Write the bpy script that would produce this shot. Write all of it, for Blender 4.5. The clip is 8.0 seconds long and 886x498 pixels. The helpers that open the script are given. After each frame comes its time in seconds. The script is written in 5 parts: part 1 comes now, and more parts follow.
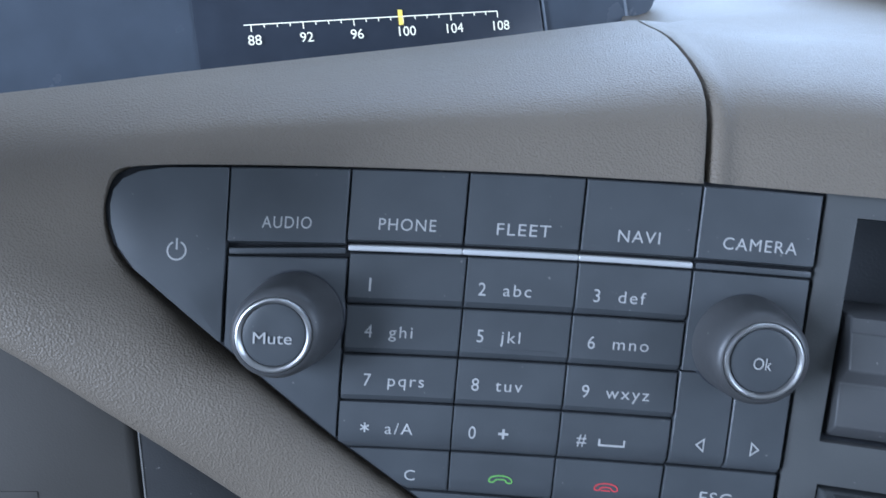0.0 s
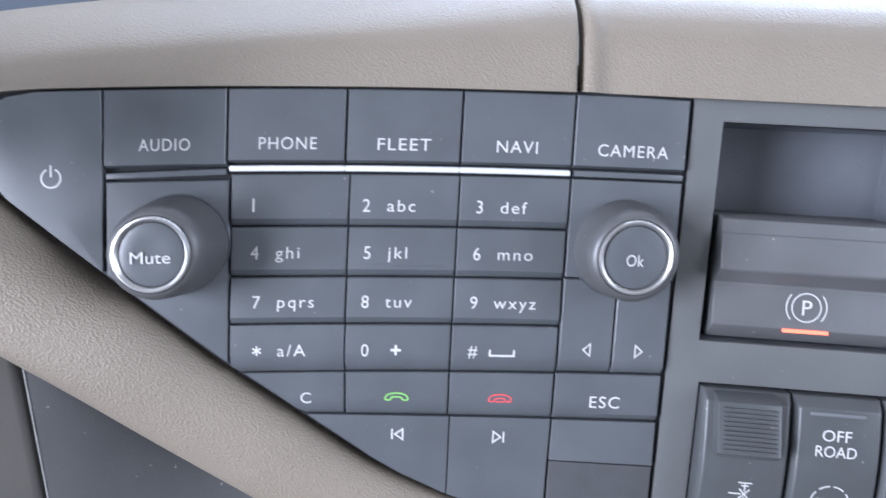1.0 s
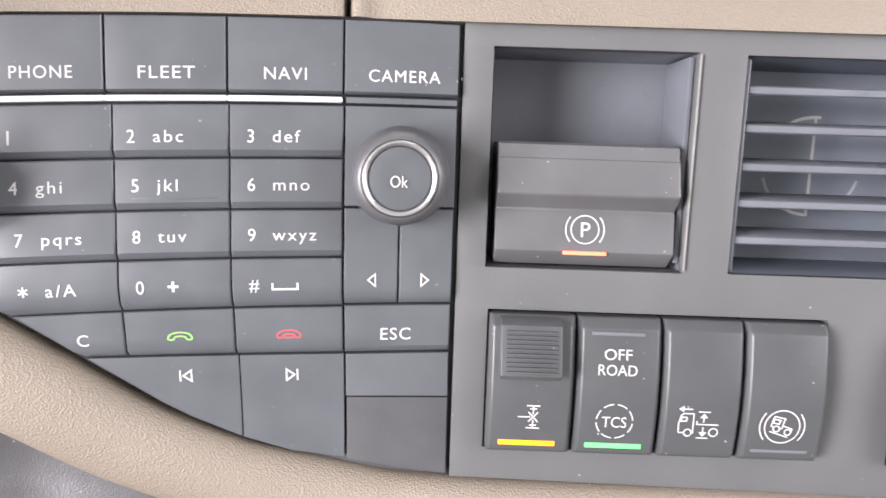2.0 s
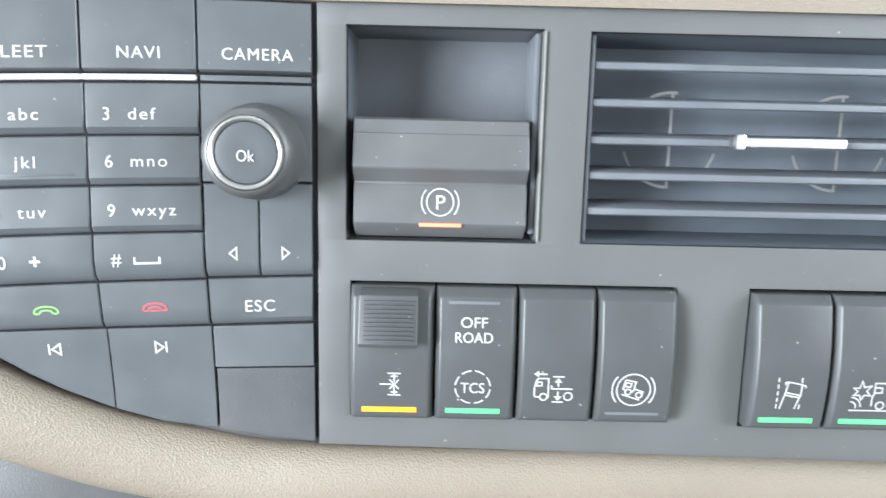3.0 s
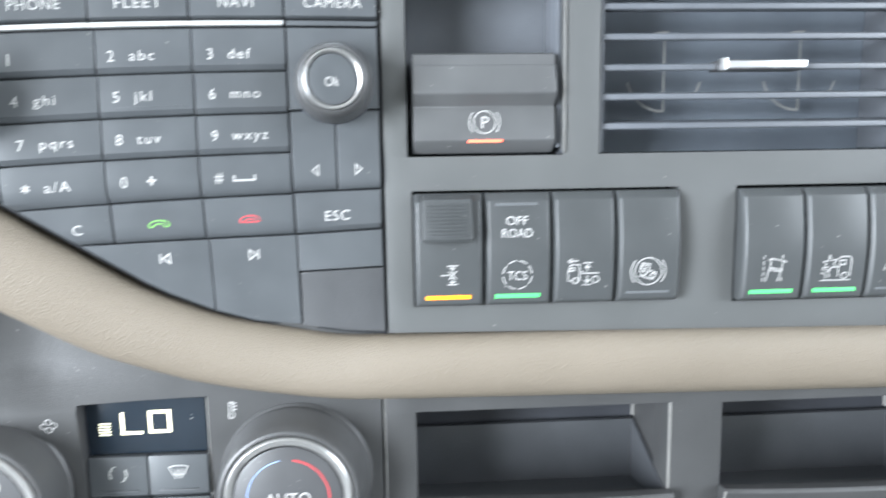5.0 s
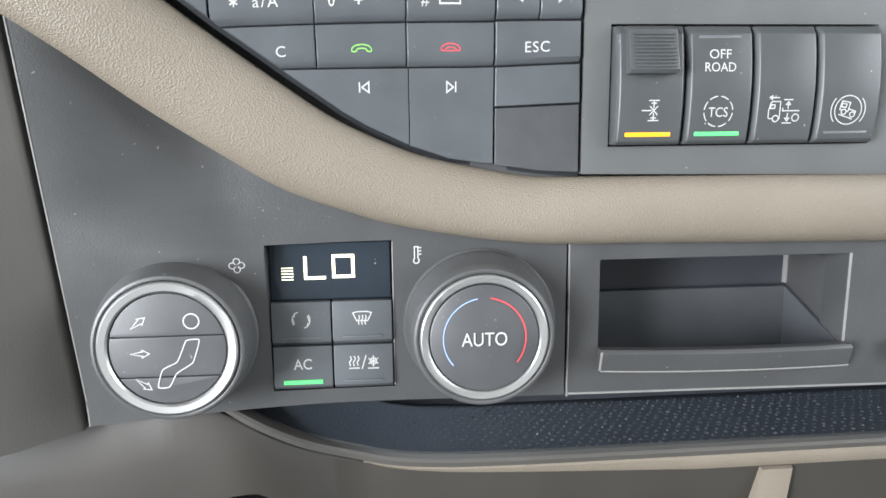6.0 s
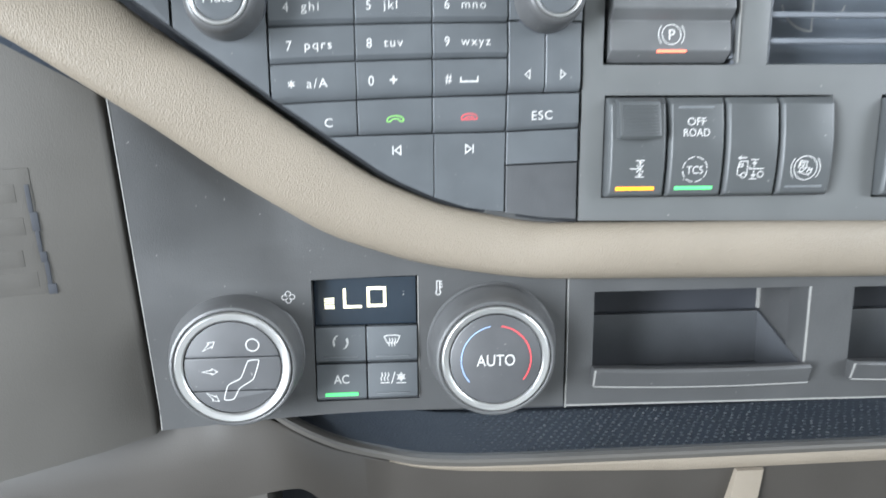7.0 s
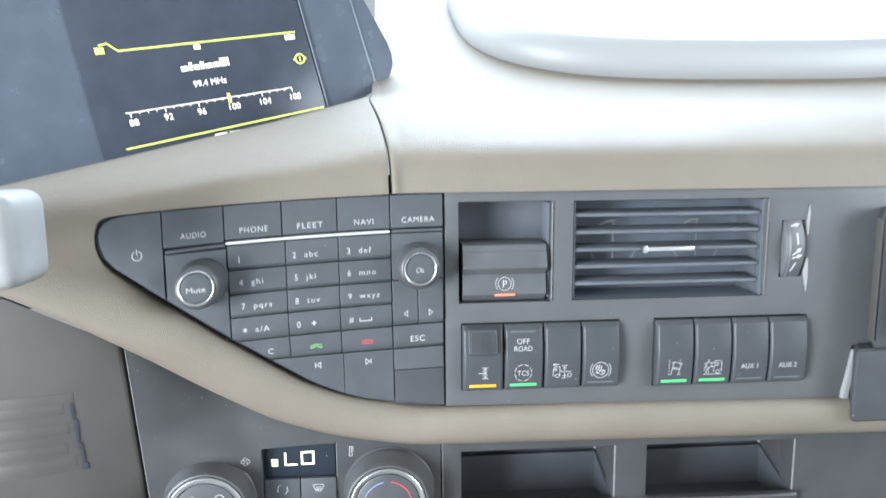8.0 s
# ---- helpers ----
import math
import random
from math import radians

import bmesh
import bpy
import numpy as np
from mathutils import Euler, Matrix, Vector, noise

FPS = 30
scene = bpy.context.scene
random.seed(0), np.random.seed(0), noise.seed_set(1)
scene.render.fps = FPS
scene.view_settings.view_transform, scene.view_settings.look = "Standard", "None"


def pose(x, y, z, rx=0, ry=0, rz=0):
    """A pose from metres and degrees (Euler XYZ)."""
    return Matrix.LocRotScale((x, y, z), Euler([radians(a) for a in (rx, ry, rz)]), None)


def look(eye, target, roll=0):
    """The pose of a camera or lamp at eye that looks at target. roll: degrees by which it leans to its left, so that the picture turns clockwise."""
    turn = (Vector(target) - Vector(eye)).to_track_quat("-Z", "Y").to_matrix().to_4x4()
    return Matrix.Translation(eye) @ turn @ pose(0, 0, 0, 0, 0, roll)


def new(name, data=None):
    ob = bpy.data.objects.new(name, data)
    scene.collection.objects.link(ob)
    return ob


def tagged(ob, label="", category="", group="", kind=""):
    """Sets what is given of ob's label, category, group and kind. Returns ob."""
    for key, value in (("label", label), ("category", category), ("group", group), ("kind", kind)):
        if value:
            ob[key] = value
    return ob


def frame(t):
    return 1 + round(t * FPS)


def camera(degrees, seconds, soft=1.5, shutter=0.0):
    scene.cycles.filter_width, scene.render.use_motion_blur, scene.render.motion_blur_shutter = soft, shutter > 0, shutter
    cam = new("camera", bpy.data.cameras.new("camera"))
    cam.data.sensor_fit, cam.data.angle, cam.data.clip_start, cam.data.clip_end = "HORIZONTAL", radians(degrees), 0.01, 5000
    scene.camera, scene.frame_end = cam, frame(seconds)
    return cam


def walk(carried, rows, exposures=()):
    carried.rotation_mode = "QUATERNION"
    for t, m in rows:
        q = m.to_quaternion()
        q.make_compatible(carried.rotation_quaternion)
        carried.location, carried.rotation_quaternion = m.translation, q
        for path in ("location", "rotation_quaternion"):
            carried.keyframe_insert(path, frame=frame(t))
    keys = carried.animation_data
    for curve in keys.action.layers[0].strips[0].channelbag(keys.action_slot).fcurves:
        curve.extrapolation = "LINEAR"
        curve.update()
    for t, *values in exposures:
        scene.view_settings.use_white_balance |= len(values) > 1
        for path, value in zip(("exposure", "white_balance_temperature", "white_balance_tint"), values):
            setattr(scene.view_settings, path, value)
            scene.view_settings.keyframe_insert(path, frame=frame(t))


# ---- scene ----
cam = camera(65.4, 8.0, 1.5, 0.25)
PATH = [
    (0, (-0.0705, -0.1940, 1.1329), (-0.1000, 0.0018, 1.1046), 5.00),
    (0.5, (-0.0662, -0.1969, 1.1214), (-0.0855, 0.0001, 1.0926), 3.86),
    (1, (-0.0503, -0.1960, 1.1143), (-0.0661, 0.0011, 1.0845), 3.16),
    (1.5, (-0.0234, -0.1929, 1.0985), (-0.0300, 0.0049, 1.0695), 2.40),
    (3, (0.0349, -0.2013, 1.0936), (0.0369, -0.0039, 1.0619), 1.31),
    (3.5, (0.0603, -0.2067, 1.0817), (0.0662, -0.0090, 1.0524), 0.55),
    (4, (0.0690, -0.2097, 1.0793), (0.0809, -0.0122, 1.0499), -0.22),
    (4.5, (0.0528, -0.2299, 1.0826), (0.0688, -0.0325, 1.0547), -0.75),
    (5, (0.0051, -0.2470, 1.0646), (0.0174, -0.0493, 1.0371), -0.90),
    (5.2, (-0.0293, -0.2439, 1.0468), (-0.0132, -0.0466, 1.0182), -0.78),
    (6.3, (-0.0780, -0.2467, 1.0153), (-0.0617, -0.0508, 0.9783), -0.57),
    (6.5, (-0.0850, -0.2515, 1.0152), (-0.0690, -0.0556, 0.9780), -0.53),
    (7, (-0.0786, -0.2836, 1.0420), (-0.0639, -0.0876, 1.0051), -0.36),
    (7.5, (-0.0459, -0.3285, 1.0971), (-0.0295, -0.1322, 1.0630), -0.34),
    (8, (-0.0312, -0.4030, 1.1580), (-0.0164, -0.2058, 1.1281), -0.55),
]
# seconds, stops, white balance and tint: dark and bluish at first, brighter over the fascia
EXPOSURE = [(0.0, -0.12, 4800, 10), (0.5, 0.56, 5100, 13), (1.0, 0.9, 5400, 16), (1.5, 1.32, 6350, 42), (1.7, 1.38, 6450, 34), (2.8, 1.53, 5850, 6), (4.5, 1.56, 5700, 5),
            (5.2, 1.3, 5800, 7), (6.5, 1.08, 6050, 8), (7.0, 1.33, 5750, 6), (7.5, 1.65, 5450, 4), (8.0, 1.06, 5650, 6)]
RECLINED = Matrix.Translation((0, 0, 1)) @ Matrix.Rotation(radians(-24), 4, "X") @ Matrix.Translation((0, 0, -1))
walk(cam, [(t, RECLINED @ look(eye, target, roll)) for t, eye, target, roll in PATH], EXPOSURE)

# ---- world, daylight and exposure ----
world = bpy.data.worlds.new("sky")
scene.world = world
world.use_nodes = True
wn = world.node_tree
wn.nodes.clear()
sky = wn.nodes.new("ShaderNodeTexSky")
sky.sky_type = "NISHITA"
sky.sun_disc = False
sky.sun_elevation, sky.sun_rotation = radians(48), radians(-40)
bg = wn.nodes.new("ShaderNodeBackground")
bg.inputs["Strength"].default_value = 0.12
wout = wn.nodes.new("ShaderNodeOutputWorld")
wn.links.new(sky.outputs[0], bg.inputs[0])
wn.links.new(bg.outputs[0], wout.inputs[0])


def area_lamp(name, eye, target, sx, sy, watts, colour):
    data = bpy.data.lights.new(name, "AREA")
    data.shape, data.size, data.size_y, data.energy, data.color = "RECTANGLE", sx, sy, watts, colour
    ob = new(name, data)
    ob.matrix_world = look(eye, target)
    return ob


# daylight through the windscreen, the open driver's door and the passenger window
area_lamp("windscreen_daylight", (0.0, 0.98, 1.62), (0.0, -0.2, 1.15), 1.9, 0.75, 32, (0.90, 0.96, 1.0))
area_lamp("driver_door_daylight", (-1.12, -0.85, 1.46), (0.0, 0.0, 1.0), 0.5, 0.8, 31, (1.0, 0.98, 0.96))
area_lamp("passenger_window_daylight", (1.18, -0.35, 1.55), (0.0, -0.2, 1.05), 0.8, 0.6, 10, (1.0, 0.98, 0.95))


# ---- materials ----
def material(name, colour, rough=0.5, metal=0.0, grain=0.0, grain_size=0.001, mottle=0.12, mottle_size=0.02, glow=0.0, pits=False, dust=0.0, spec=0.5):
    """Plastic, metal or print: two scales of colour and gloss variation, fine relief, and a little dust."""
    m = bpy.data.materials.new(name)
    m.use_nodes = True
    t = m.node_tree
    b = t.nodes["Principled BSDF"]
    b.inputs["Roughness"].default_value = rough
    b.inputs["Metallic"].default_value = metal
    b.inputs["Specular IOR Level"].default_value = spec
    co = t.nodes.new("ShaderNodeTexCoord")
    big = t.nodes.new("ShaderNodeTexNoise")
    big.inputs["Scale"].default_value = 1.0 / mottle_size
    big.inputs["Detail"].default_value = 4
    t.links.new(co.outputs["Object"], big.inputs["Vector"])
    ramp = t.nodes.new("ShaderNodeMapRange")
    ramp.inputs["From Min"].default_value, ramp.inputs["From Max"].default_value = 0.3, 0.7
    ramp.inputs["To Min"].default_value, ramp.inputs["To Max"].default_value = 1 - mottle, 1 + mottle
    t.links.new(big.outputs["Fac"], ramp.inputs["Value"])
    mul = t.nodes.new("ShaderNodeVectorMath")
    mul.operation = "SCALE"
    mul.inputs[0].default_value = colour
    t.links.new(ramp.outputs[0], mul.inputs["Scale"])
    last = mul.outputs[0]
    if dust:
        speck = t.nodes.new("ShaderNodeTexNoise")
        speck.inputs["Scale"].default_value = 620
        speck.inputs["Detail"].default_value = 1
        info = t.nodes.new("ShaderNodeObjectInfo")
        far = t.nodes.new("ShaderNodeVectorMath")
        far.operation = "ADD"
        t.links.new(co.outputs["Object"], far.inputs[0])
        t.links.new(info.outputs["Random"], far.inputs[1])
        t.links.new(far.outputs[0], speck.inputs["Vector"])
        cut = t.nodes.new("ShaderNodeMapRange")
        cut.inputs["From Min"].default_value, cut.inputs["From Max"].default_value = 0.775, 0.82
        cut.inputs["To Min"].default_value, cut.inputs["To Max"].default_value = 0.0, dust
        t.links.new(speck.outputs["Fac"], cut.inputs["Value"])
        mix = t.nodes.new("ShaderNodeMix")
        mix.data_type = "RGBA"
        mix.inputs["B"].default_value = (0.4, 0.39, 0.37, 1)
        t.links.new(cut.outputs[0], mix.inputs["Factor"])
        t.links.new(last, mix.inputs["A"])
        last = mix.outputs["Result"]
    t.links.new(last, b.inputs["Base Color"])
    rr = t.nodes.new("ShaderNodeMapRange")
    rr.inputs["From Min"].default_value, rr.inputs["From Max"].default_value = 0.3, 0.7
    rr.inputs["To Min"].default_value, rr.inputs["To Max"].default_value = rough * 0.9, min(1.0, rough * 1.12)
    t.links.new(big.outputs["Fac"], rr.inputs["Value"])
    t.links.new(rr.outputs[0], b.inputs["Roughness"])
    if grain:
        if pits:
            fine = t.nodes.new("ShaderNodeTexVoronoi")
            fine.feature = "F1"
            height = fine.outputs["Distance"]
        else:
            fine = t.nodes.new("ShaderNodeTexNoise")
            fine.inputs["Detail"].default_value = 3
            height = fine.outputs["Fac"]
        fine.inputs["Scale"].default_value = 1.0 / grain_size
        t.links.new(co.outputs["Object"], fine.inputs["Vector"])
        bump = t.nodes.new("ShaderNodeBump")
        bump.inputs["Strength"].default_value = grain
        bump.inputs["Distance"].default_value = grain_size * 0.5
        t.links.new(height, bump.inputs["Height"])
        t.links.new(bump.outputs[0], b.inputs["Normal"])
    if glow:
        b.inputs["Emission Color"].default_value = (*colour, 1)
        b.inputs["Emission Strength"].default_value = glow
    return m


BEIGE = material("beige grained plastic", (0.177, 0.150, 0.115), 0.56, spec=0.4, grain=0.75, grain_size=0.00062, mottle=0.05, mottle_size=0.05, pits=True)
# browner copy of the warm grey plastic, with the low shade painted in
LOWER_TRIM = material("brown-grey lower plastic darkened for shade", (0.033, 0.0285, 0.0235), 0.55, grain=0.15, grain_size=0.0006, mottle=0.06, mottle_size=0.04, pits=True)
GREY_TRIM = material("warm grey grained plastic", (0.063, 0.058, 0.051), 0.55, grain=0.12, grain_size=0.0006, mottle=0.06, mottle_size=0.04, pits=True)
FASCIA = material("charcoal fascia plastic", (0.083, 0.085, 0.084), 0.45, grain=0.2, grain_size=0.0006, mottle=0.05, mottle_size=0.03, dust=0.5)
LOWER = material("dark grained plastic", (0.046, 0.046, 0.046), 0.44, grain=0.18, grain_size=0.0006, mottle=0.1, mottle_size=0.03, pits=True, dust=0.4)
KEY = material("blue-black key plastic", (0.068, 0.073, 0.078), 0.36, grain=0.12, grain_size=0.0004, mottle=0.08, mottle_size=0.015, dust=0.3)
INSERT = material("matt black insert plastic", (0.042, 0.043, 0.045), 0.55, grain=0.35, grain_size=0.0006, mottle=0.05, mottle_size=0.006)
KEY_DARK = material("black blank plastic", (0.032, 0.035, 0.042), 0.35, grain=0.1, grain_size=0.0004, dust=0.5)
SWITCH = material("black switch plastic", (0.050, 0.053, 0.054), 0.40, grain=0.15, grain_size=0.0005, mottle=0.06, mottle_size=0.012, dust=0.6)
LEVER = material("dark grey lever plastic", (0.080, 0.081, 0.082), 0.42, grain=0.15, grain_size=0.0005, mottle=0.08, mottle_size=0.015, dust=0.6)
KNOB = material("soft black knob rubber", (0.060, 0.060, 0.062), 0.45, grain=0.15, grain_size=0.0005, dust=0.4)
KEY_BASE = material("black keypad base", (0.010, 0.011, 0.013), 0.6, spec=0.3, grain=0.1)
GRIP = material("dark rubber knob grip", (0.064, 0.064, 0.064), 0.42, grain=0.15, grain_size=0.0005, dust=0.4)
GAP = material("black gap", (0.030, 0.032, 0.038), 0.6, grain=0.1)
# duct colour is lightened and blued to paint in the haze
DUCT = material("duct plastic with painted haze", (0.115, 0.132, 0.155), 0.45, mottle=0.1)
TRAY_GREY = material("dark tray plastic", (0.060, 0.063, 0.068), 0.42, grain=0.25, grain_size=0.0008)
# lighter copy of the tray plastic: light on the back wall is painted in
TRAY_BACK = material("recess plastic lightened as if lit", (0.17, 0.178, 0.19), 0.45, grain=0.25, grain_size=0.0008)
POCKET = material("dark pocket plastic", (0.095, 0.102, 0.114), 0.45, grain=0.25, grain_size=0.0008)
CHROME = material("satin chrome", (0.78, 0.78, 0.79), 0.38, metal=1.0, mottle=0.01, mottle_size=0.004)
BAR = material("pale silver bar paint", (0.74, 0.74, 0.73), 0.42, metal=0.6, mottle=0.012, mottle_size=0.02)
SILVER = material("bright silver paint", (0.45, 0.445, 0.435), 0.34, metal=0.9, mottle=0.012, mottle_size=0.02)
PRINT = material("white print", (0.435, 0.43, 0.415), 0.5, mottle=0.05, mottle_size=0.003)
PRINT_GREEN = material("green print", (0.20, 0.46, 0.10), 0.5, mottle=0.05)
PRINT_RED = material("red print", (0.62, 0.06, 0.07), 0.5, mottle=0.05)
PRINT_BLUE = material("blue print", (0.27, 0.37, 0.60), 0.5, mottle=0.05)
LED_OFF = material("unlit indicator", (0.105, 0.11, 0.115), 0.35, mottle=0.05)
LED_AMBER = material("lit amber indicator", (0.95, 0.31, 0.004), 0.4, glow=0.55, mottle=0.02)
LED_GREEN = material("lit green indicator", (0.09, 0.54, 0.13), 0.4, glow=0.45, mottle=0.02)
LED_RED = material("lit red indicator", (1.0, 0.16, 0.08), 0.4, glow=0.7, mottle=0.02)
GLASS_BLACK = material("black display glass", (0.012, 0.018, 0.026), 0.14, grain=0.0, mottle=0.1, dust=0.9)
SEGMENT = material("glowing display segment", (1.0, 0.91, 0.60), 0.4, glow=0.75, mottle=0.02)
SCREEN = material("dark instrument screen", (0.040, 0.047, 0.062), 0.22, mottle=0.1)
SCREEN_LENS = material("grey-blue instrument lens", (0.075, 0.088, 0.110), 0.25, mottle=0.08)
LENS_EDGE = material("pale lens edge", (0.16, 0.18, 0.21), 0.3, mottle=0.06)
SCREEN_TEXT = material("glowing screen text", (1.0, 0.93, 0.72), 0.4, glow=0.5, mottle=0.02)
SCREEN_LINE = material("glowing screen line", (0.66, 0.72, 0.12), 0.4, glow=0.6, mottle=0.02)
SCREEN_MARK = material("glowing amber-yellow pointer", (0.85, 0.72, 0.16), 0.4, glow=0.6, mottle=0.02)
STUD = material("shiny rubber stud", (0.019, 0.022, 0.027), 0.46, mottle=0.1)
RUBBER_MAT = material("studded black rubber mat", (0.015, 0.018, 0.023), 0.7, spec=0.25, grain=0.6, grain_size=0.0016)
PALE_PAD = material("pale grey moulded plastic", (0.27, 0.27, 0.26), 0.45, grain=0.2, grain_size=0.001, mottle=0.02, mottle_size=0.25)
# pale colour that paints the light caught along panel edges
EDGE = material("painted edge highlight", (0.19, 0.186, 0.176), 0.4, mottle=0.1, mottle_size=0.006)
STALK = material("light grey stalk plastic", (0.25, 0.25, 0.24), 0.45, grain=0.2, grain_size=0.0008)
WHEEL_GREY = material("grey wheel plastic", (0.09, 0.09, 0.09), 0.45, mottle=0.06)
CAB = material("pale cab lining", (0.34, 0.33, 0.31), 0.8, grain=0.3, grain_size=0.003, mottle=0.1, mottle_size=0.1)
CARPET = material("dark cab floor rubber", (0.05, 0.05, 0.05), 0.8, grain=0.5, grain_size=0.004)

# ---- helpers: everything on the dashboard is laid out in mm on its reclined face ----
RECLINE = RECLINED
ORIGIN = {}


def mm(x, y, z):
    return Vector((x * 0.001, y * 0.001, 1 + z * 0.001))


def thing(name, at, label="", category="", group="", kind=""):
    """An Empty at a base point (mm on the dashboard's face) for a thing with parts."""
    ob = new(name)
    ob.empty_display_size = 0.01
    ob.matrix_basis = RECLINE @ Matrix.Translation(mm(*at))
    ORIGIN[ob] = Vector(at)
    return tagged(ob, label, category, group, kind)


def finish(bm, base, smooth=35):
    bmesh.ops.recalc_face_normals(bm, faces=bm.faces)
    for v in bm.verts:
        v.co = (v.co - base) * 0.001
    for f in bm.faces:
        f.smooth = True
    for e in bm.edges:
        e.smooth = len(e.link_faces) == 2 and e.calc_face_angle(0) < radians(smooth)


def part(name, bm, mat, parent, label="", flat=False):
    """Links a bmesh, in mm on the dashboard's face, as one mesh under a thing or a part."""
    base = ORIGIN[parent]
    if flat:
        for v in bm.verts:
            v.co = (v.co - base) * 0.001
    else:
        finish(bm, base)
    me = bpy.data.meshes.new(name)
    bm.to_mesh(me)
    bm.free()
    me.materials.append(mat)
    ob = new(name, me)
    ob.parent = parent
    ORIGIN[ob] = base
    if label:
        ob["label"] = label
    return ob


def solo(name, bm, mat, at, label, category, kind="", group=""):
    """A thing of a single mesh."""
    base = Vector(at)
    finish(bm, base)
    me = bpy.data.meshes.new(name)
    bm.to_mesh(me)
    bm.free()
    me.materials.append(mat)
    ob = new(name, me)
    ob.matrix_basis = RECLINE @ Matrix.Translation(mm(*at))
    ORIGIN[ob] = base
    return tagged(ob, label, category, group, kind)


def bevel(bm, width, segments=2, over=30, test=None):
    edges = [e for e in bm.edges if len(e.link_faces) == 2 and e.calc_face_angle(0) > radians(over) and (test is None or all(test(v.co) for v in e.verts))]
    if edges:
        bmesh.ops.bevel(bm, geom=edges, offset=width, segments=segments, affect="EDGES", profile=0.6, clamp_overlap=True)
    return bm


def box(x0, x1, y0, y1, z0, z1, r=0.0, segments=2, bm=None):
    own = bmesh.new()
    bmesh.ops.create_cube(own, size=1.0)
    for v in own.verts:
        v.co = Vector(((x0 + x1) / 2 + v.co.x * (x1 - x0), (y0 + y1) / 2 + v.co.y * (y1 - y0), (z0 + z1) / 2 + v.co.z * (z1 - z0)))
    if r:
        bevel(own, r, segments)
    return own if bm is None else join(bm, own)


def join(bm, other):
    me = bpy.data.meshes.new("joined")
    other.to_mesh(me)
    other.free()
    bm.from_mesh(me)
    bpy.data.meshes.remove(me)
    return bm


def prism(outline, y_front, y_back, r=0.0, segments=2):
    """An outline in x, z pushed back from y_front to y_back, with its front edge rounded."""
    bm = bmesh.new()
    f = [bm.verts.new((x, y_front, z)) for x, z in outline]
    b = [bm.verts.new((x, y_back, z)) for x, z in outline]
    bm.faces.new(f)
    bm.faces.new(b[::-1])
    n = len(f)
    for i in range(n):
        bm.faces.new((f[i], b[i], b[(i + 1) % n], f[(i + 1) % n]))
    bmesh.ops.recalc_face_normals(bm, faces=bm.faces)
    if r:
        bevel(bm, r, segments, test=lambda c: abs(c.y - y_front) < 0.01)
    return bm


def sweep_x(profile, x0, x1, r=0.0, segments=2):
    """A closed profile in y, z drawn out from x0 to x1."""
    bm = bmesh.new()
    a = [bm.verts.new((x0, y, z)) for y, z in profile]
    b = [bm.verts.new((x1, y, z)) for y, z in profile]
    bm.faces.new(a)
    bm.faces.new(b[::-1])
    n = len(a)
    for i in range(n):
        bm.faces.new((a[i], b[i], b[(i + 1) % n], a[(i + 1) % n]))
    bmesh.ops.recalc_face_normals(bm, faces=bm.faces)
    if r:
        bevel(bm, r, segments, over=50)
    return bm


def lathe(profile, cx, cy, cz, steps=64):
    """A profile of (radius, y) turned round the axis that points out of the face."""
    bm = bmesh.new()
    rings = []
    for r, y in profile:
        if r < 1e-6:
            rings.append([bm.verts.new((cx, cy + y, cz))])
        else:
            rings.append([bm.verts.new((cx + r * math.cos(2 * math.pi * i / steps), cy + y, cz + r * math.sin(2 * math.pi * i / steps))) for i in range(steps)])
    for a, b in zip(rings, rings[1:]):
        for i in range(steps):
            j = (i + 1) % steps
            if len(a) == 1 and len(b) > 1:
                bm.faces.new((a[0], b[i], b[j]))
            elif len(b) == 1 and len(a) > 1:
                bm.faces.new((a[i], b[0], a[j]))
            elif len(a) > 1:
                bm.faces.new((a[i], b[i], b[j], a[j]))
    return bm


def cut_sheet(xs, zs, holes, y, depth, r=0.8, outer=None):
    """A sheet in the face with rectangular openings, its edges turned back by depth and rounded."""
    bm = bmesh.new()
    xs = sorted(set(xs) | {h[0] for h in holes} | {h[1] for h in holes})
    zs = sorted(set(zs) | {h[2] for h in holes} | {h[3] for h in holes})
    grid = {(i, k): bm.verts.new((x, y, z)) for i, x in enumerate(xs) for k, z in enumerate(zs)}
    for i in range(len(xs) - 1):
        for k in range(len(zs) - 1):
            mx, mz = (xs[i] + xs[i + 1]) / 2, (zs[k] + zs[k + 1]) / 2
            if not any(h[0] < mx < h[1] and h[2] < mz < h[3] for h in holes):
                bm.faces.new((grid[i, k], grid[i + 1, k], grid[i + 1, k + 1], grid[i, k + 1]))
    for v in [v for v in bm.verts if not v.link_faces]:
        bm.verts.remove(v)
    if outer:
        for v in bm.verts:
            v.co = outer(v.co)
    rim = [e for e in bm.edges if len(e.link_faces) == 1]
    made = bmesh.ops.extrude_edge_only(bm, edges=rim)["geom"]
    for v in made:
        if isinstance(v, bmesh.types.BMVert):
            v.co.y += depth
    bmesh.ops.recalc_face_normals(bm, faces=bm.faces)
    bevel(bm, r, 2, over=50)
    return bm


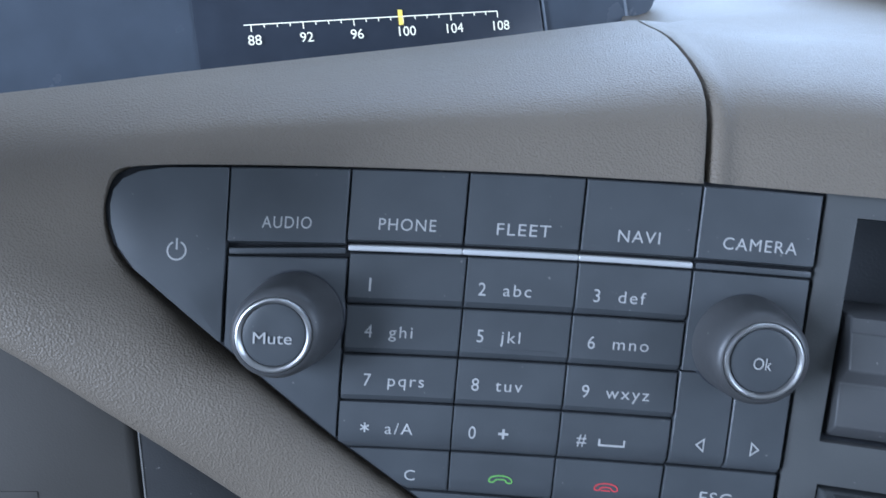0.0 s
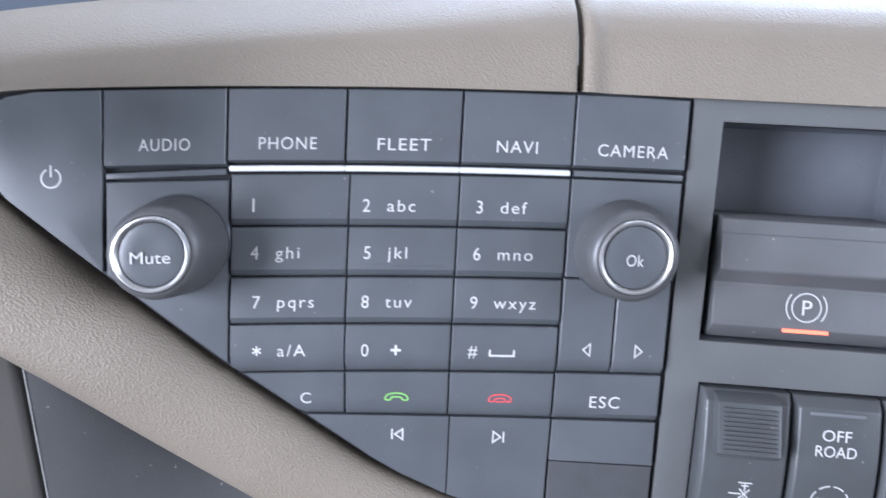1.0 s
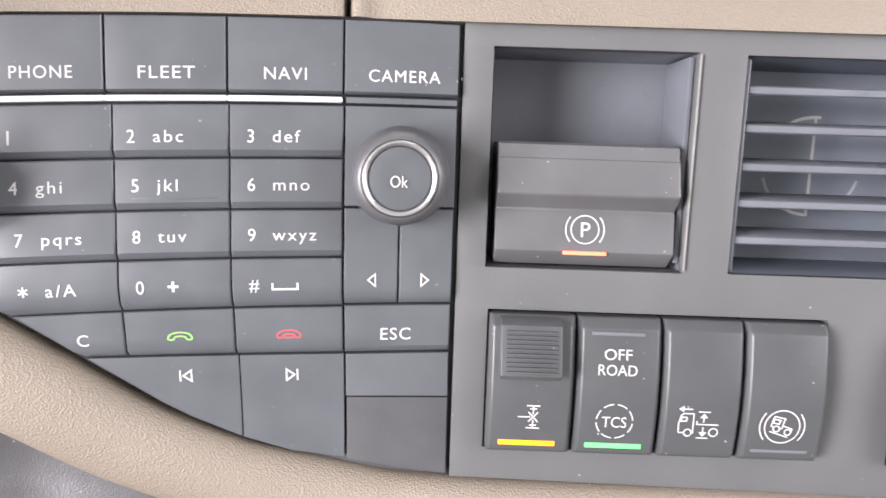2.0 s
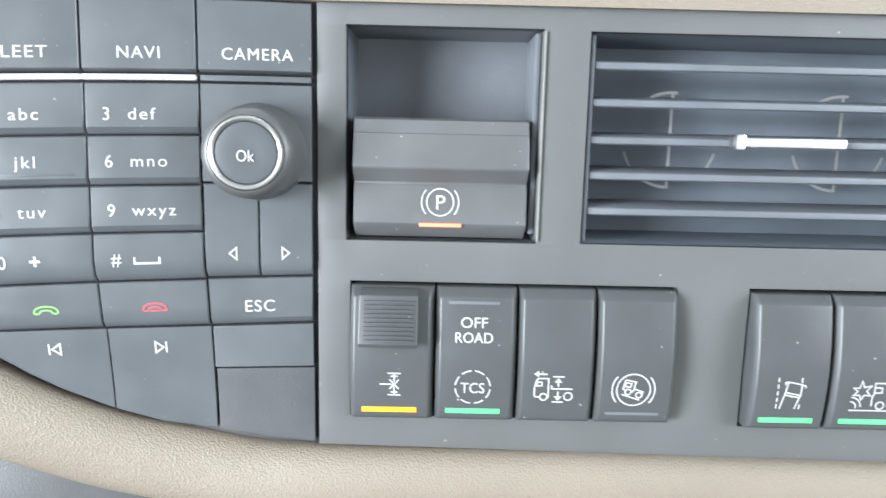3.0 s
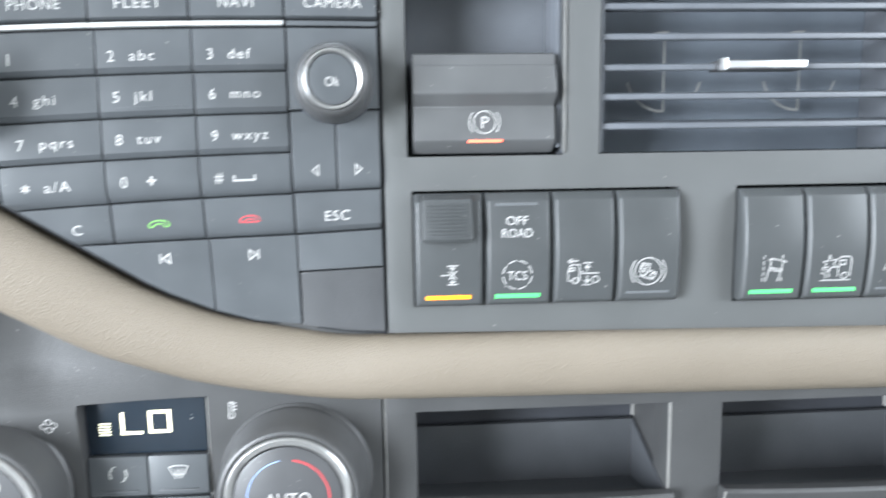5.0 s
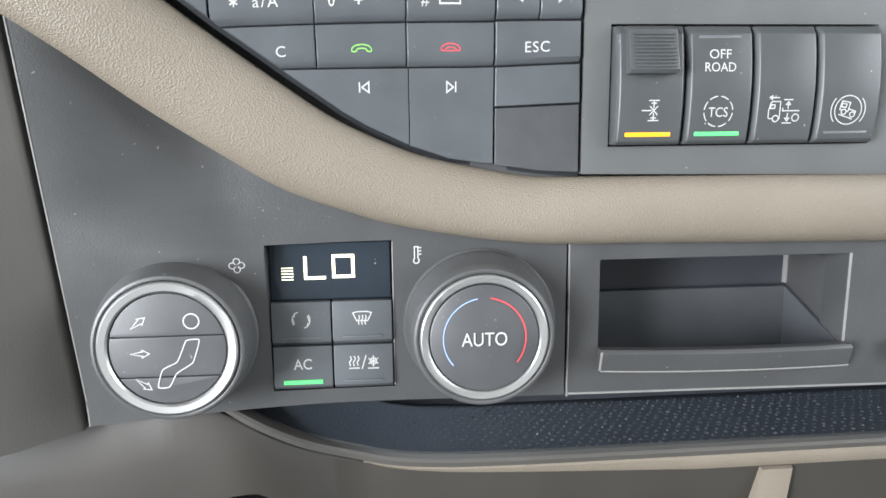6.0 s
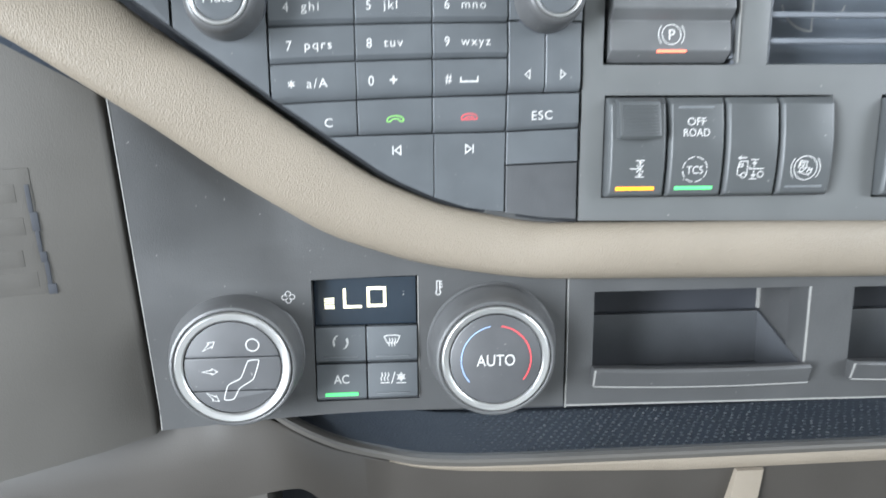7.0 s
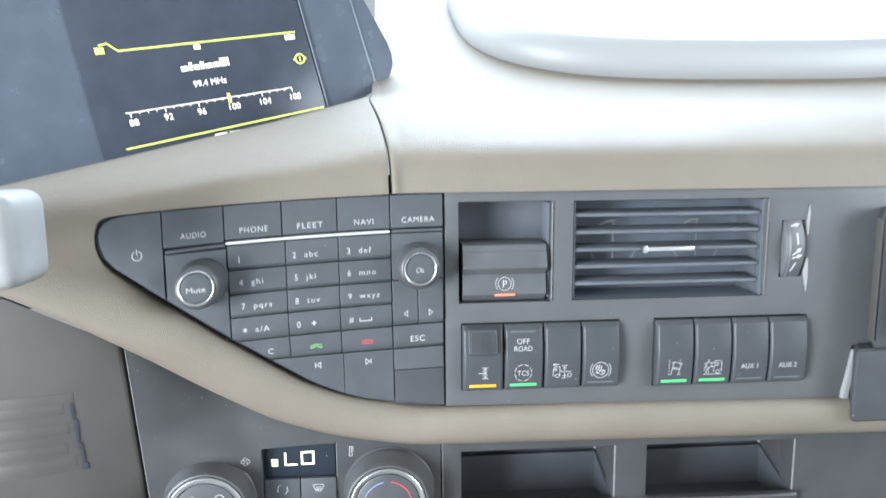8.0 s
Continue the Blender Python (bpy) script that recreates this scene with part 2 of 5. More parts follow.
def ribbon(lines, width, cx, y, cz, scale=1.0, shape=None):
    """Printed strokes: each line is a list of points (x, z); a closed one repeats its first point."""
    bm = bmesh.new()
    h = width / 2
    for line in lines:
        pts = [Vector((cx + a * scale, cz + b * scale)) for a, b in line]
        closed = (pts[0] - pts[-1]).length < 1e-6 and len(pts) > 2
        if closed:
            pts = pts[:-1]
        n = len(pts)
        left, right = [], []
        for i, p in enumerate(pts):
            before = pts[i - 1] if (i or closed) else None
            after = pts[(i + 1) % n] if (i < n - 1 or closed) else None
            d1 = (p - before).normalized() if before is not None else (after - p).normalized()
            d2 = (after - p).normalized() if after is not None else d1
            t = d1 + d2
            t = t.normalized() if t.length > 1e-4 else d1
            nrm = Vector((-t.y, t.x))
            k = h / max(0.45, nrm.dot(Vector((-d1.y, d1.x))))
            left.append(bm.verts.new((p.x + nrm.x * k, y, p.y + nrm.y * k)))
            right.append(bm.verts.new((p.x - nrm.x * k, y, p.y - nrm.y * k)))
        for i in range(n if closed else n - 1):
            j = (i + 1) % n
            bm.faces.new((left[i], right[i], right[j], left[j]))
    if shape:
        for v in bm.verts:
            v.co = shape(v.co)
    return bm


def arc(cx, cz, r, a0, a1, n=16):
    return [(cx + r * math.cos(radians(a0 + (a1 - a0) * i / n)), cz + r * math.sin(radians(a0 + (a1 - a0) * i / n))) for i in range(n + 1)]


def rounded(pts, rounds=2):
    """A closed line with its corners cut smooth."""
    pts = pts[:-1]
    for _ in range(rounds):
        out = []
        for p, q in zip(pts, pts[1:] + pts[:1]):
            out += [(p[0] * 0.75 + q[0] * 0.25, p[1] * 0.75 + q[1] * 0.25), (p[0] * 0.25 + q[0] * 0.75, p[1] * 0.25 + q[1] * 0.75)]
        pts = out
    return pts + pts[:1]


def lettering(words, cap, cx, y, cz, width=None, align="CENTER", squeeze=1.0, thick=0.0, spread=1.0):
    """Words in the built-in font as a flat mesh in the face; cap is the height of a capital."""
    curve = bpy.data.curves.new("words", "FONT")
    curve.body, curve.size, curve.align_x = words, cap / 0.70, align
    curve.resolution_u = 4
    curve.offset = thick
    curve.space_character = spread
    ob = new("words", curve)
    bpy.context.view_layer.update()
    me = bpy.data.meshes.new_from_object(ob.evaluated_get(bpy.context.evaluated_depsgraph_get()))
    bm = bmesh.new()
    bm.from_mesh(me)
    bpy.data.objects.remove(ob)
    bpy.data.meshes.remove(me)
    bpy.data.curves.remove(curve)
    xs = [v.co.x for v in bm.verts]
    k = width / (max(xs) - min(xs)) if width else squeeze
    for v in bm.verts:
        v.co = Vector((cx + v.co.x * k, y, cz + v.co.y - cap / 2))
    return bm


def shaped(bm, f):
    for v in bm.verts:
        v.co = f(v.co)
    return bm


# ---- key face: turned a little, its rows bowed ----
KC, KS = math.cos(math.atan(0.129)), math.sin(math.atan(0.129))


def bow(u, v):
    return 2.5e-4 * u * u * min(1.0, max(0.0, (v - 25) / 27))


def dip(u, v):
    """How far the lowest rows curl back into the dashboard."""
    v = max(0.0, v)
    t = min(1.0, max(0.0, (64 - v) / 12))
    d = 8.3 * max(0.0, 1 - (v / 60) ** 1.6) * t * t * (3 - 2 * t) * min(1.0, 0.2 + abs(u) / 45)
    return d, 0.4 * d * min(1.0, v / 36)


def key_place(c):
    """From u along the keys, -height and v up to the dashboard's face."""
    u, h, v = c.x, -c.y, c.z
    back, down = dip(u, v)
    return Vector((u * KC + h * KS, u * KS - h * KC + back, v - bow(u, v) - down))


KEY_EDGE = [(-1.2, 0.0), (-16, 1.2), (-31.2, 3.6), (-47.6, 6.4), (-61.2, 11.4), (-76, 18.8), (-84.4, 24.0), (-99.2, 35.5), (-122.3, 53.6), (-142, 69.2), (-154, 78.9), (-168, 90.4),
            (-181.7, 101.9), (-186.4, 108.2), (-188.4, 114.5), (-188.8, 119.5), (-188.0, 123.6), (-185.6, 126.6), (-181, 128.6), (-174, 129.6), (-1.2, 129.6)]


def clip(poly, edge):
    """The part of a polygon inside a convex outline (clockwise seen from the cab)."""
    out = poly
    n = len(edge)
    for i in range(n):
        a, b = edge[i], edge[(i + 1) % n]
        side = lambda p: (b[0] - a[0]) * (p[1] - a[1]) - (b[1] - a[1]) * (p[0] - a[0])
        src, out = out, []
        for j in range(len(src)):
            p, q = src[j], src[(j + 1) % len(src)]
            sp, sq = side(p), side(q)
            if sp <= 0:
                out.append(p)
            if (sp < 0 < sq) or (sq < 0 < sp):
                t = sp / (sp - sq)
                out.append((p[0] + (q[0] - p[0]) * t, p[1] + (q[1] - p[1]) * t))
        if not out:
            return []
    return out


# ---- large structure: cab shell ----
def shell_box(name, x0, x1, y0, y1, z0, z1, mat, label, category):
    bm = bmesh.new()
    bmesh.ops.create_cube(bm, size=1.0)
    for v in bm.verts:
        v.co = Vector(((x0 + x1) / 2 + v.co.x * (x1 - x0), (y0 + y1) / 2 + v.co.y * (y1 - y0), (z0 + z1) / 2 + v.co.z * (z1 - z0)))
    bevel(bm, 0.01)
    me = bpy.data.meshes.new(name)
    bm.to_mesh(me)
    bm.free()
    me.materials.append(mat)
    return tagged(new(name, me), label, category, kind="structure")


shell_box("floor", -1.2, 1.3, -1.5, 1.2, -0.06, 0.0, CARPET, "dark ribbed rubber cab floor", "floor")
shell_box("ceiling", -1.2, 1.3, -1.5, 1.2, 2.1, 2.16, CAB, "grey fabric cab roof lining", "ceiling")
shell_box("wall_back", -1.2, 1.3, -1.56, -1.5, 0.0, 2.1, CAB, "grey lined rear cab wall", "wall")
shell_box("wall_front", -1.2, 1.3, 1.12, 1.18, 0.0, 1.2, CAB, "grey cab bulkhead under the windscreen", "wall")
shell_box("wall_front_header", -1.2, 1.3, 1.12, 1.18, 2.02, 2.1, CAB, "grey header above the windscreen", "wall")
for side, x0, x1 in (("driver", -1.2, -1.14), ("passenger", 1.24, 1.3)):
    low = 0.45 if side == "driver" else 1.2
    shell_box("wall_%s_lower" % side, x0, x1, -1.5, 1.12, 0.0, low, CAB, "pale lined cab side below the door opening", "wall")
    shell_box("wall_%s_rear" % side, x0, x1, -1.5, -1.2 if side == "driver" else -0.8, low, 2.1, CAB, "pale lined cab side behind the door", "wall")
    shell_box("wall_%s_header" % side, x0, x1, -1.2 if side == "driver" else -0.8, 1.12, 1.95, 2.1, CAB, "pale lined cab side above the door", "wall")
    shell_box("wall_%s_pillar" % side, x0, x1, 0.45 if side == "driver" else 0.95, 1.12, low, 1.95, CAB, "pale windscreen pillar", "wall")


# ---- dashboard skins ----
def bezier(p0, p1, p2, p3, n):
    out = []
    for i in range(n + 1):
        t = i / n
        s = 1 - t
        out.append(p0 * s ** 3 + p1 * 3 * s * s * t + p2 * 3 * s * t * t + p3 * t ** 3)
    return out


def skin(rows, inner_back=None, outer_back=None):
    """A sheet through rows of points, its two long edges turned back."""
    if inner_back:
        rows = [[r[0] + Vector((0, inner_back, 0))] + r for r in rows]
    if outer_back:
        rows = [r + [r[-1] + Vector(outer_back)] for r in rows]
    bm = bmesh.new()
    vs = [[bm.verts.new(p) for p in r] for r in rows]
    for a, b in zip(vs, vs[1:]):
        for i in range(len(a) - 1):
            bm.faces.new((a[i], a[i + 1], b[i + 1], b[i]))
    return bm


def smooth_rows(stations, k=6):
    """Catmull-Rom between stations (tuples of vectors)."""
    out = []
    n = len(stations)
    for i in range(n - 1):
        p = [stations[max(0, min(n - 1, j))] for j in (i - 1, i, i + 1, i + 2)]
        for s in range(k):
            t = s / k
            out.append(tuple(0.5 * ((2 * b) + (c - a) * t + (2 * a - 5 * b + 4 * c - d) * t * t + (3 * b - a - 3 * c + d) * t ** 3) for a, b, c, d in zip(*p)))
    out.append(stations[-1])
    return out


def on_keys(u, z):
    back, down = dip(u, z)
    return Vector((u * KC, u * KS + back, z - down))


# frame round the keys: from the right end of the lower band, round the left, to the seam in the hood
BAND = [
    (Vector((360, -1, -6.5)), Vector((360, 2, -31.2)), 0.0),
    (Vector((250, -1, -4.4)), Vector((250, 2, -29.8)), 0.0),
    (Vector((107, -1, -2.2)), Vector((107, 2, -27.8)), 0.0),
    (Vector((40, -1, -1.7)), Vector((40, 2, -26.8)), 0.0),
    (Vector((0, 0.2, -1.5)), Vector((0, 2, -26.2)), 0.0),
    (on_keys(-17, -1.1), Vector((-22, 2, -25.1)), 0.0),
    (on_keys(-32, 1.4), Vector((-46, 2, -21.7)), 0.0),
    (on_keys(-49, 5.3), Vector((-66, 1.6, -17.7)), 0.0),
    (on_keys(-63, 9.8), Vector((-80, 1.0, -13.6)), 0.0),
    (on_keys(-86, 20.9), Vector((-104, -1, -4.4)), 0.0),
    (on_keys(-105, 33.9), Vector((-124, -6, 8.4)), 0.0),
    (on_keys(-124, 47.0), Vector((-145, -13, 23.5)), 0.0),
    (on_keys(-143, 60.3), Vector((-165, -22, 40)), 0.0),
    (on_keys(-157, 70.0), Vector((-185, -30, 55)), 0.0),
    (on_keys(-171, 80.4), Vector((-210, -40, 73)), 0.05),
    (on_keys(-185, 91.8), Vector((-245, -54, 93)), 0.15),
    (on_keys(-189.4, 99.0), Vector((-300, -70, 108)), 0.3),
    (on_keys(-191.2, 106), Vector((-330, -66, 114)), 0.5),
    (on_keys(-190.8, 113.0), Vector((-300, -45, 121)), 0.75),
    (on_keys(-187.4, 119.8) + Vector((0, -1.6, 0)), Vector((-250, -18, 134)), 0.9),
    (on_keys(-178, 122.2) + Vector((0, -1.6, 0)), Vector((-215, -1, 143)), 1.0),
    (on_keys(-158, 124.1) + Vector((0, -1.6, 0)), Vector((-190, 10, 149.5)), 1.0),
    (on_keys(-125, 126.4) + Vector((0, -1.6, 0)), Vector((-155, 28, 158.6)), 1.0),
    (on_keys(-80, 128.7) + Vector((0, -1.6, 0)), Vector((-110, 52, 170.4)), 1.0),
    (on_keys(-45, 129.8) + Vector((0, -1.6, 0)), Vector((-66, 82, 184)), 1.0),
    (on_keys(-33.6, 130.1) + Vector((0, -1.6, 0)), Vector((-47.2, 97, 190)), 1.0),
    (on_keys(-32.6, 130.1), Vector((-46.2, 97.4, 189.4)), 1.0),
    (on_keys(-32.3, 130.1) + Vector((0, 4, 0)), Vector((-45.9, 98.5, 186)), 1.0),
]


HOOD = [(0, 0), (0.012, 0.08), (0.022, 0.16), (0.04, 0.27), (0.07, 0.36), (0.12, 0.44), (0.19, 0.51), (0.28, 0.59), (0.40, 0.68), (0.53, 0.765), (0.66, 0.835), (0.78, 0.89), (0.88, 0.94), (0.95, 0.975), (1, 1)]


def hood_curve(p0, p3):
    """The rounded section of the hood: up from the keys, over, and back to the instruments."""
    d = p3 - p0
    return [p0 + Vector((d.x * a, d.y * a, d.z * b)) for a, b in HOOD]


def band_rows():
    out = []
    for p0, p3, up in smooth_rows([(a, b, Vector((w, 0, 0))) for a, b, w in BAND]):
        w, d = min(1.0, max(0.0, up.x)), p3 - p0
        low1 = p0 + d * 0.12 + Vector((0, -9, 0))
        low2 = p0 + d * 0.80 + Vector((0, -9, 0))
        low = bezier(p0, low1, low2, p0 + d * 0.94 + Vector((0, -2.6, 0)), 12) + [p0 + d * 0.98 + Vector((0, -1.2, 0)), p3 + Vector((0, 1.0, 0))]
        out.append([a.lerp(b, w) for a, b in zip(low, hood_curve(p0, p3))])
    return out


solo("trim", skin(band_rows(), 9, (0, 30, 4)), BEIGE, (0, 0, -12),
     "beige grained plastic dashboard frame sweeping round the keypad", "dashboard trim", kind="structure")


def cowl_rows():
    out = []
    for x, sink in ((-31.2, 4.0), (-30.9, 0.6), (-30.4, -1.2), (-29.6, -2.2), (-28.4, -2.6), (-27.0, -2.3), (-25.6, -1.3), (-24, -0.5), (-22, -0.1), (-20, 0), (0, 0), (30, 0), (80, 0), (140, 0), (200, 0), (260, 0), (320, 0), (380, 0)):
        p0 = Vector((x, -2.2 + sink, 130.4))
        p3 = Vector((x - 13.6 * max(0, 1 - (x + 31) / 120), 97 + sink * 0.3, 190 - max(0.0, sink) * 0.6))
        row = hood_curve(p0, p3)
        k = min(1.0, max(0.0, (25 - x) / 50))
        row += [p3 + Vector((0, 60, 22 - 14 * k)), p3 + Vector((0, 150, 60 - 20 * k)), p3 + Vector((0, 420, 175)), p3 + Vector((0, 760, 320))]
        out.append(row)
    return out


solo("dashboard_cowl", skin(cowl_rows(), 9), BEIGE, (100, 0, 133),
     "pale beige grained dashboard top curving back to the windscreen", "dashboard", kind="structure")

# black backing added behind every gap of the dashboard, to keep light out
bm = box(-200, 420, 48, 52, -90, 118, bm=box(-140, 6, 20, 24, 118, 140, bm=box(-150, 6, 20, 50, 113, 117, bm=box(6, 420, 20, 24, 125.2, 140))))
solo("dashboard_carcass", bm, GAP, (0, 50, 0), "added black backing that keeps the dashboard gaps dark", "dashboard", kind="structure")

# ---- switch fascia ----
CUB = (8.3, 64.4, 63.4, 124.6)
VENT = (77.4, 197.8, 63.6, 124.2)
BAY_A = (9.6, 107.4, 9.2, 51.2)
BAY_B = (129.0, 227.4, 7.8, 51.2)
WHEEL = (207.4, 222.6, 75.0, 110.4)


def fascia_edge(c):
    """The lower edge falls a little to the right and its end is cut aslant."""
    x, z = c.x, c.z
    if z < 3:
        z = -0.4 - 0.0165 * x
    if x > 250:
        x = 252 + max(0.0, z + 4) * 0.2 if z < 31 else 288
    return Vector((x, c.y, z))


bm = cut_sheet([0.1, 118, 240, 262], [0, 30, 31.5, 58, 131.2], [CUB, VENT, BAY_A, BAY_B, WHEEL], 0, 14, 0.9, fascia_edge)
solo("switch_fascia", bm, FASCIA, (125, 0, 60), "charcoal plastic dashboard fascia with openings for switches and vent", "fascia", kind="structure")
# end chamfer in a paler plastic, which paints in its glare
bm = prism([(253.2, -5), (258.5, 27), (261, 27), (257.5, -5)], -2.5, 6, 0.8)
solo("fascia_end_strip", bm, STALK, (256, 0, 10), "slanting strip ending the fascia, its glare painted pale", "trim strip", kind="structure")

# ---- keypad ----
def sliced(bm, du=9.0, dv=4.0, ceiling=66.0):
    """Cuts a slab into strips, so that it can follow the curve of the face."""
    us, vs = [v.co.x for v in bm.verts], [v.co.z for v in bm.verts]
    for lo, hi, step, no in ((min(us), max(us), du, (1, 0, 0)), (min(vs), min(ceiling, max(vs)), dv, (0, 0, 1))):
        k = lo + step
        while k < hi - 0.3 * step:
            at = (k, 0, 0) if no[0] else (0, 0, k)
            bmesh.ops.bisect_plane(bm, geom=bm.verts[:] + bm.edges[:] + bm.faces[:], plane_co=at, plane_no=no)
            k += step
    return bm


keypad = thing("radio_keypad", (-95, -12, 65), "blue-black radio and phone keypad with white legends and two knobs", "keypad")
base_edge = [(u + (1.2 if u > -2 else 0), v) for u, v in KEY_EDGE]
bm = shaped(sliced(prism([(u * 1.012 - 0.2, 68 + (v - 68) * 1.02) for u, v in base_edge], 0.9, 9)), key_place)
part("keypad_base", bm, KEY_BASE, keypad, "black base showing in the gaps")


def key_height(v0, v1, top=1.1, low=1.9, chin=2.0):
    def h(v):
        if v < v0 + chin:
            return low - (low - 0.5) * (v0 + chin - v) / chin
        return low + (top - low) * (v - v0 - chin) / max(1.0, v1 - v0 - chin)
    return h


def key(u0, u1, v0, v1, mat=KEY, chin=2.0, label="", clipped=False, follow=True):
    """One key: a thin slab, its face leaning out to a chin along its foot."""
    u0, u1, v0, v1 = u0 - 0.12, u1 + 0.12, v0 - 0.1, v1 + 0.08
    rect = [(u0, v0), (u0, v1), (u1, v1), (u1, v0)]
    poly = clip(rect, KEY_EDGE) if clipped else rect
    seen = []
    for p in poly:
        if not seen or math.dist(p, seen[-1]) > 0.3:
            seen.append(p)
    if math.dist(seen[0], seen[-1]) < 0.3:
        seen.pop()
    low = min(p[1] for p in seen)
    h = key_height(low, v1, chin=chin)
    bm = prism(seen, -1.0, 1.2)
    cuts = [(0, 0, low + chin)] + [(0, 0, low + chin + (v1 - low - chin) * k / 3) for k in (1, 2)] if follow else []
    for c in cuts:
        bmesh.ops.bisect_plane(bm, geom=bm.verts[:] + bm.edges[:] + bm.faces[:], plane_co=c, plane_no=(0, 0, 1))
    steps = int((u1 - u0) / 9) if follow else 0
    for k in range(1, steps):
        bmesh.ops.bisect_plane(bm, geom=bm.verts[:] + bm.edges[:] + bm.faces[:], plane_co=(u0 + (u1 - u0) * k / steps, 0, 0), plane_no=(1, 0, 0))
    if follow and low < 60 and v1 - low > 15:
        sliced(bm, 40.0, 4.3)
    bevel(bm, 0.7, 3, over=60, test=lambda c: c.y < -0.9)
    for v in bm.verts:
        if v.co.y < 0.5:
            v.co.y = v.co.y + 1.0 - h(v.co.z)
    ob = part("key", shaped(bm, key_place), mat, keypad, label)
    return ob, h


def on_key(h):
    """Lays a flat print on a key's face."""
    return lambda c: key_place(Vector((c.x, -(h(c.z) + 0.12), c.z)))


def legend(owner, bm, h, mat=PRINT, label=""):
    return part("legend", shaped(bm, on_key(h)), mat, owner, label, flat=True)


# tabs
TABS = [(-156.4, -124.9, "AUDIO", -140.6, 13.3, 115.3), (-124.1, -93.7, "PHONE", -108.6, 15.2, 115.5), (-92.9, -63.0, "FLEET", -77.9, 14.2, 115.4),
        (-62.2, -32.7, "NAVI", -47.5, 11.0, 115.4), (-31.9, -1.5, "CAMERA", -16.1, 19.2, 115.4)]
for u0, u1, word, uc, w, v in TABS:
    k, h = key(u0, u1, 109.4 if word == "AUDIO" else 110.4, 129.6, chin=0.8)
    legend(k, lettering(word, 3.2, uc, 0, v, width=w, spread=1.14), h)
# power key
k, h = key(-191, -157.2, 70, 129.6, clipped=True, chin=0.5)
legend(k, ribbon([arc(0, 0, 2.5, 115, 425, 24), [(0, 0.3), (0, 3.4)]], 0.5, -170.2, 0, 107.2), h)
# ledge under each tab
for u0, u1 in ((-156, -124.6), (-31.6, -1.5)):
    bm = box(u0, u1, -1.4, 1, 108.0, 109.6, 0.3)
    if u0 < -100:
        for v in bm.verts:
            v.co.z -= 0.8 + 0.8 * (-124.6 - v.co.x) / 31.4
    for j in (1, 2):
        bmesh.ops.bisect_plane(bm, geom=bm.verts[:] + bm.edges[:] + bm.faces[:], plane_co=(u0 + (u1 - u0) * j / 3, 0, 0), plane_no=(1, 0, 0))
    part("ledge", shaped(bm, key_place), KEY, keypad)
for u0, u1 in ((-123.9, -93.36), (-93.34, -62.66), (-62.64, -32.6)):
    bm = box(u0, u1, -2.0, 1, 108.0, 109.6, 0.6, 3)
    for j in (1, 2):
        bmesh.ops.bisect_plane(bm, geom=bm.verts[:] + bm.edges[:] + bm.faces[:], plane_co=(u0 + (u1 - u0) * j / 3, 0, 0), plane_no=(1, 0, 0))
    part("silver_bar", shaped(bm, key_place), BAR, keypad, "bright silver bar under the tabs")
# number keys
COLS = [(-123.2, -92.2), (-91.6, -62.6), (-62.0, -32.4)]
ROWS_V = [(93.5, 107.2), (79.6, 92.9), (66.2, 79.0), (52.6, 65.6)]
NUMBERS = [[("1", ""), ("2", "abc"), ("3", "def")], [("4", "ghi"), ("5", "jkl"), ("6", "mno")], [("7", "pqrs"), ("8", "tuv"), ("9", "wxyz")], [("*", "a/A"), ("0", "+"), ("#", "")]]
DIGIT_U = (-118.2, -87.2, -56.6)
for (v0, v1), line in zip(ROWS_V, NUMBERS):
    for (u0, u1), du, (digit, letters) in zip(COLS, DIGIT_U, line):
        k, h = key(u0, u1, v0, v1, clipped=True)
        vc = {93.5: 99.0, 79.6: 86.1, 66.2: 72.4, 52.6: 58.6}[v0]
        du = du + {("4"): 1.4, "7": 1.9, "*": 2.2, "1": 0.9, "5": 0.7, "8": 0.6, "0": 1.0, "#": 0.5}.get(digit, 0.0)
        if digit == "1":
            bm = ribbon([[(0, -1.8), (0, 1.8)]], 0.55, du, 0, vc)
        elif digit == "*":
            bm = ribbon([[(1.35 * math.cos(radians(a)), 1.35 * math.sin(radians(a))), (-1.35 * math.cos(radians(a)), -1.35 * math.sin(radians(a)))] for a in (90, 30, 150)], 0.42, du, 0, vc)
        else:
            bm = lettering(digit, 3.5, du, 0, vc, squeeze=0.92)
        legend(k, bm, h)
        if letters == "+":
            legend(k, ribbon([[(-1.4, 0), (1.4, 0)], [(0, -1.4), (0, 1.4)]], 0.7, du + 8.6, 0, vc), h)
        elif letters:
            legend(k, lettering(letters, 3.2, du + 5.5, 0, vc, align="LEFT", squeeze=1.08, spread=1.22), h)
        elif digit == "#":
            legend(k, ribbon([[(-3.4, 1.0), (-3.4, -0.7), (3.4, -0.7), (3.4, 1.0)]], 0.55, du + 8.3, 0, vc - 0.6), h)
        if digit == "5":
            part("ridge", shaped(box(u0 + 4, u1 - 3, -1.95, -1.4, v0 + 2.6, v0 + 3.2, 0.2), key_place), KEY, k)
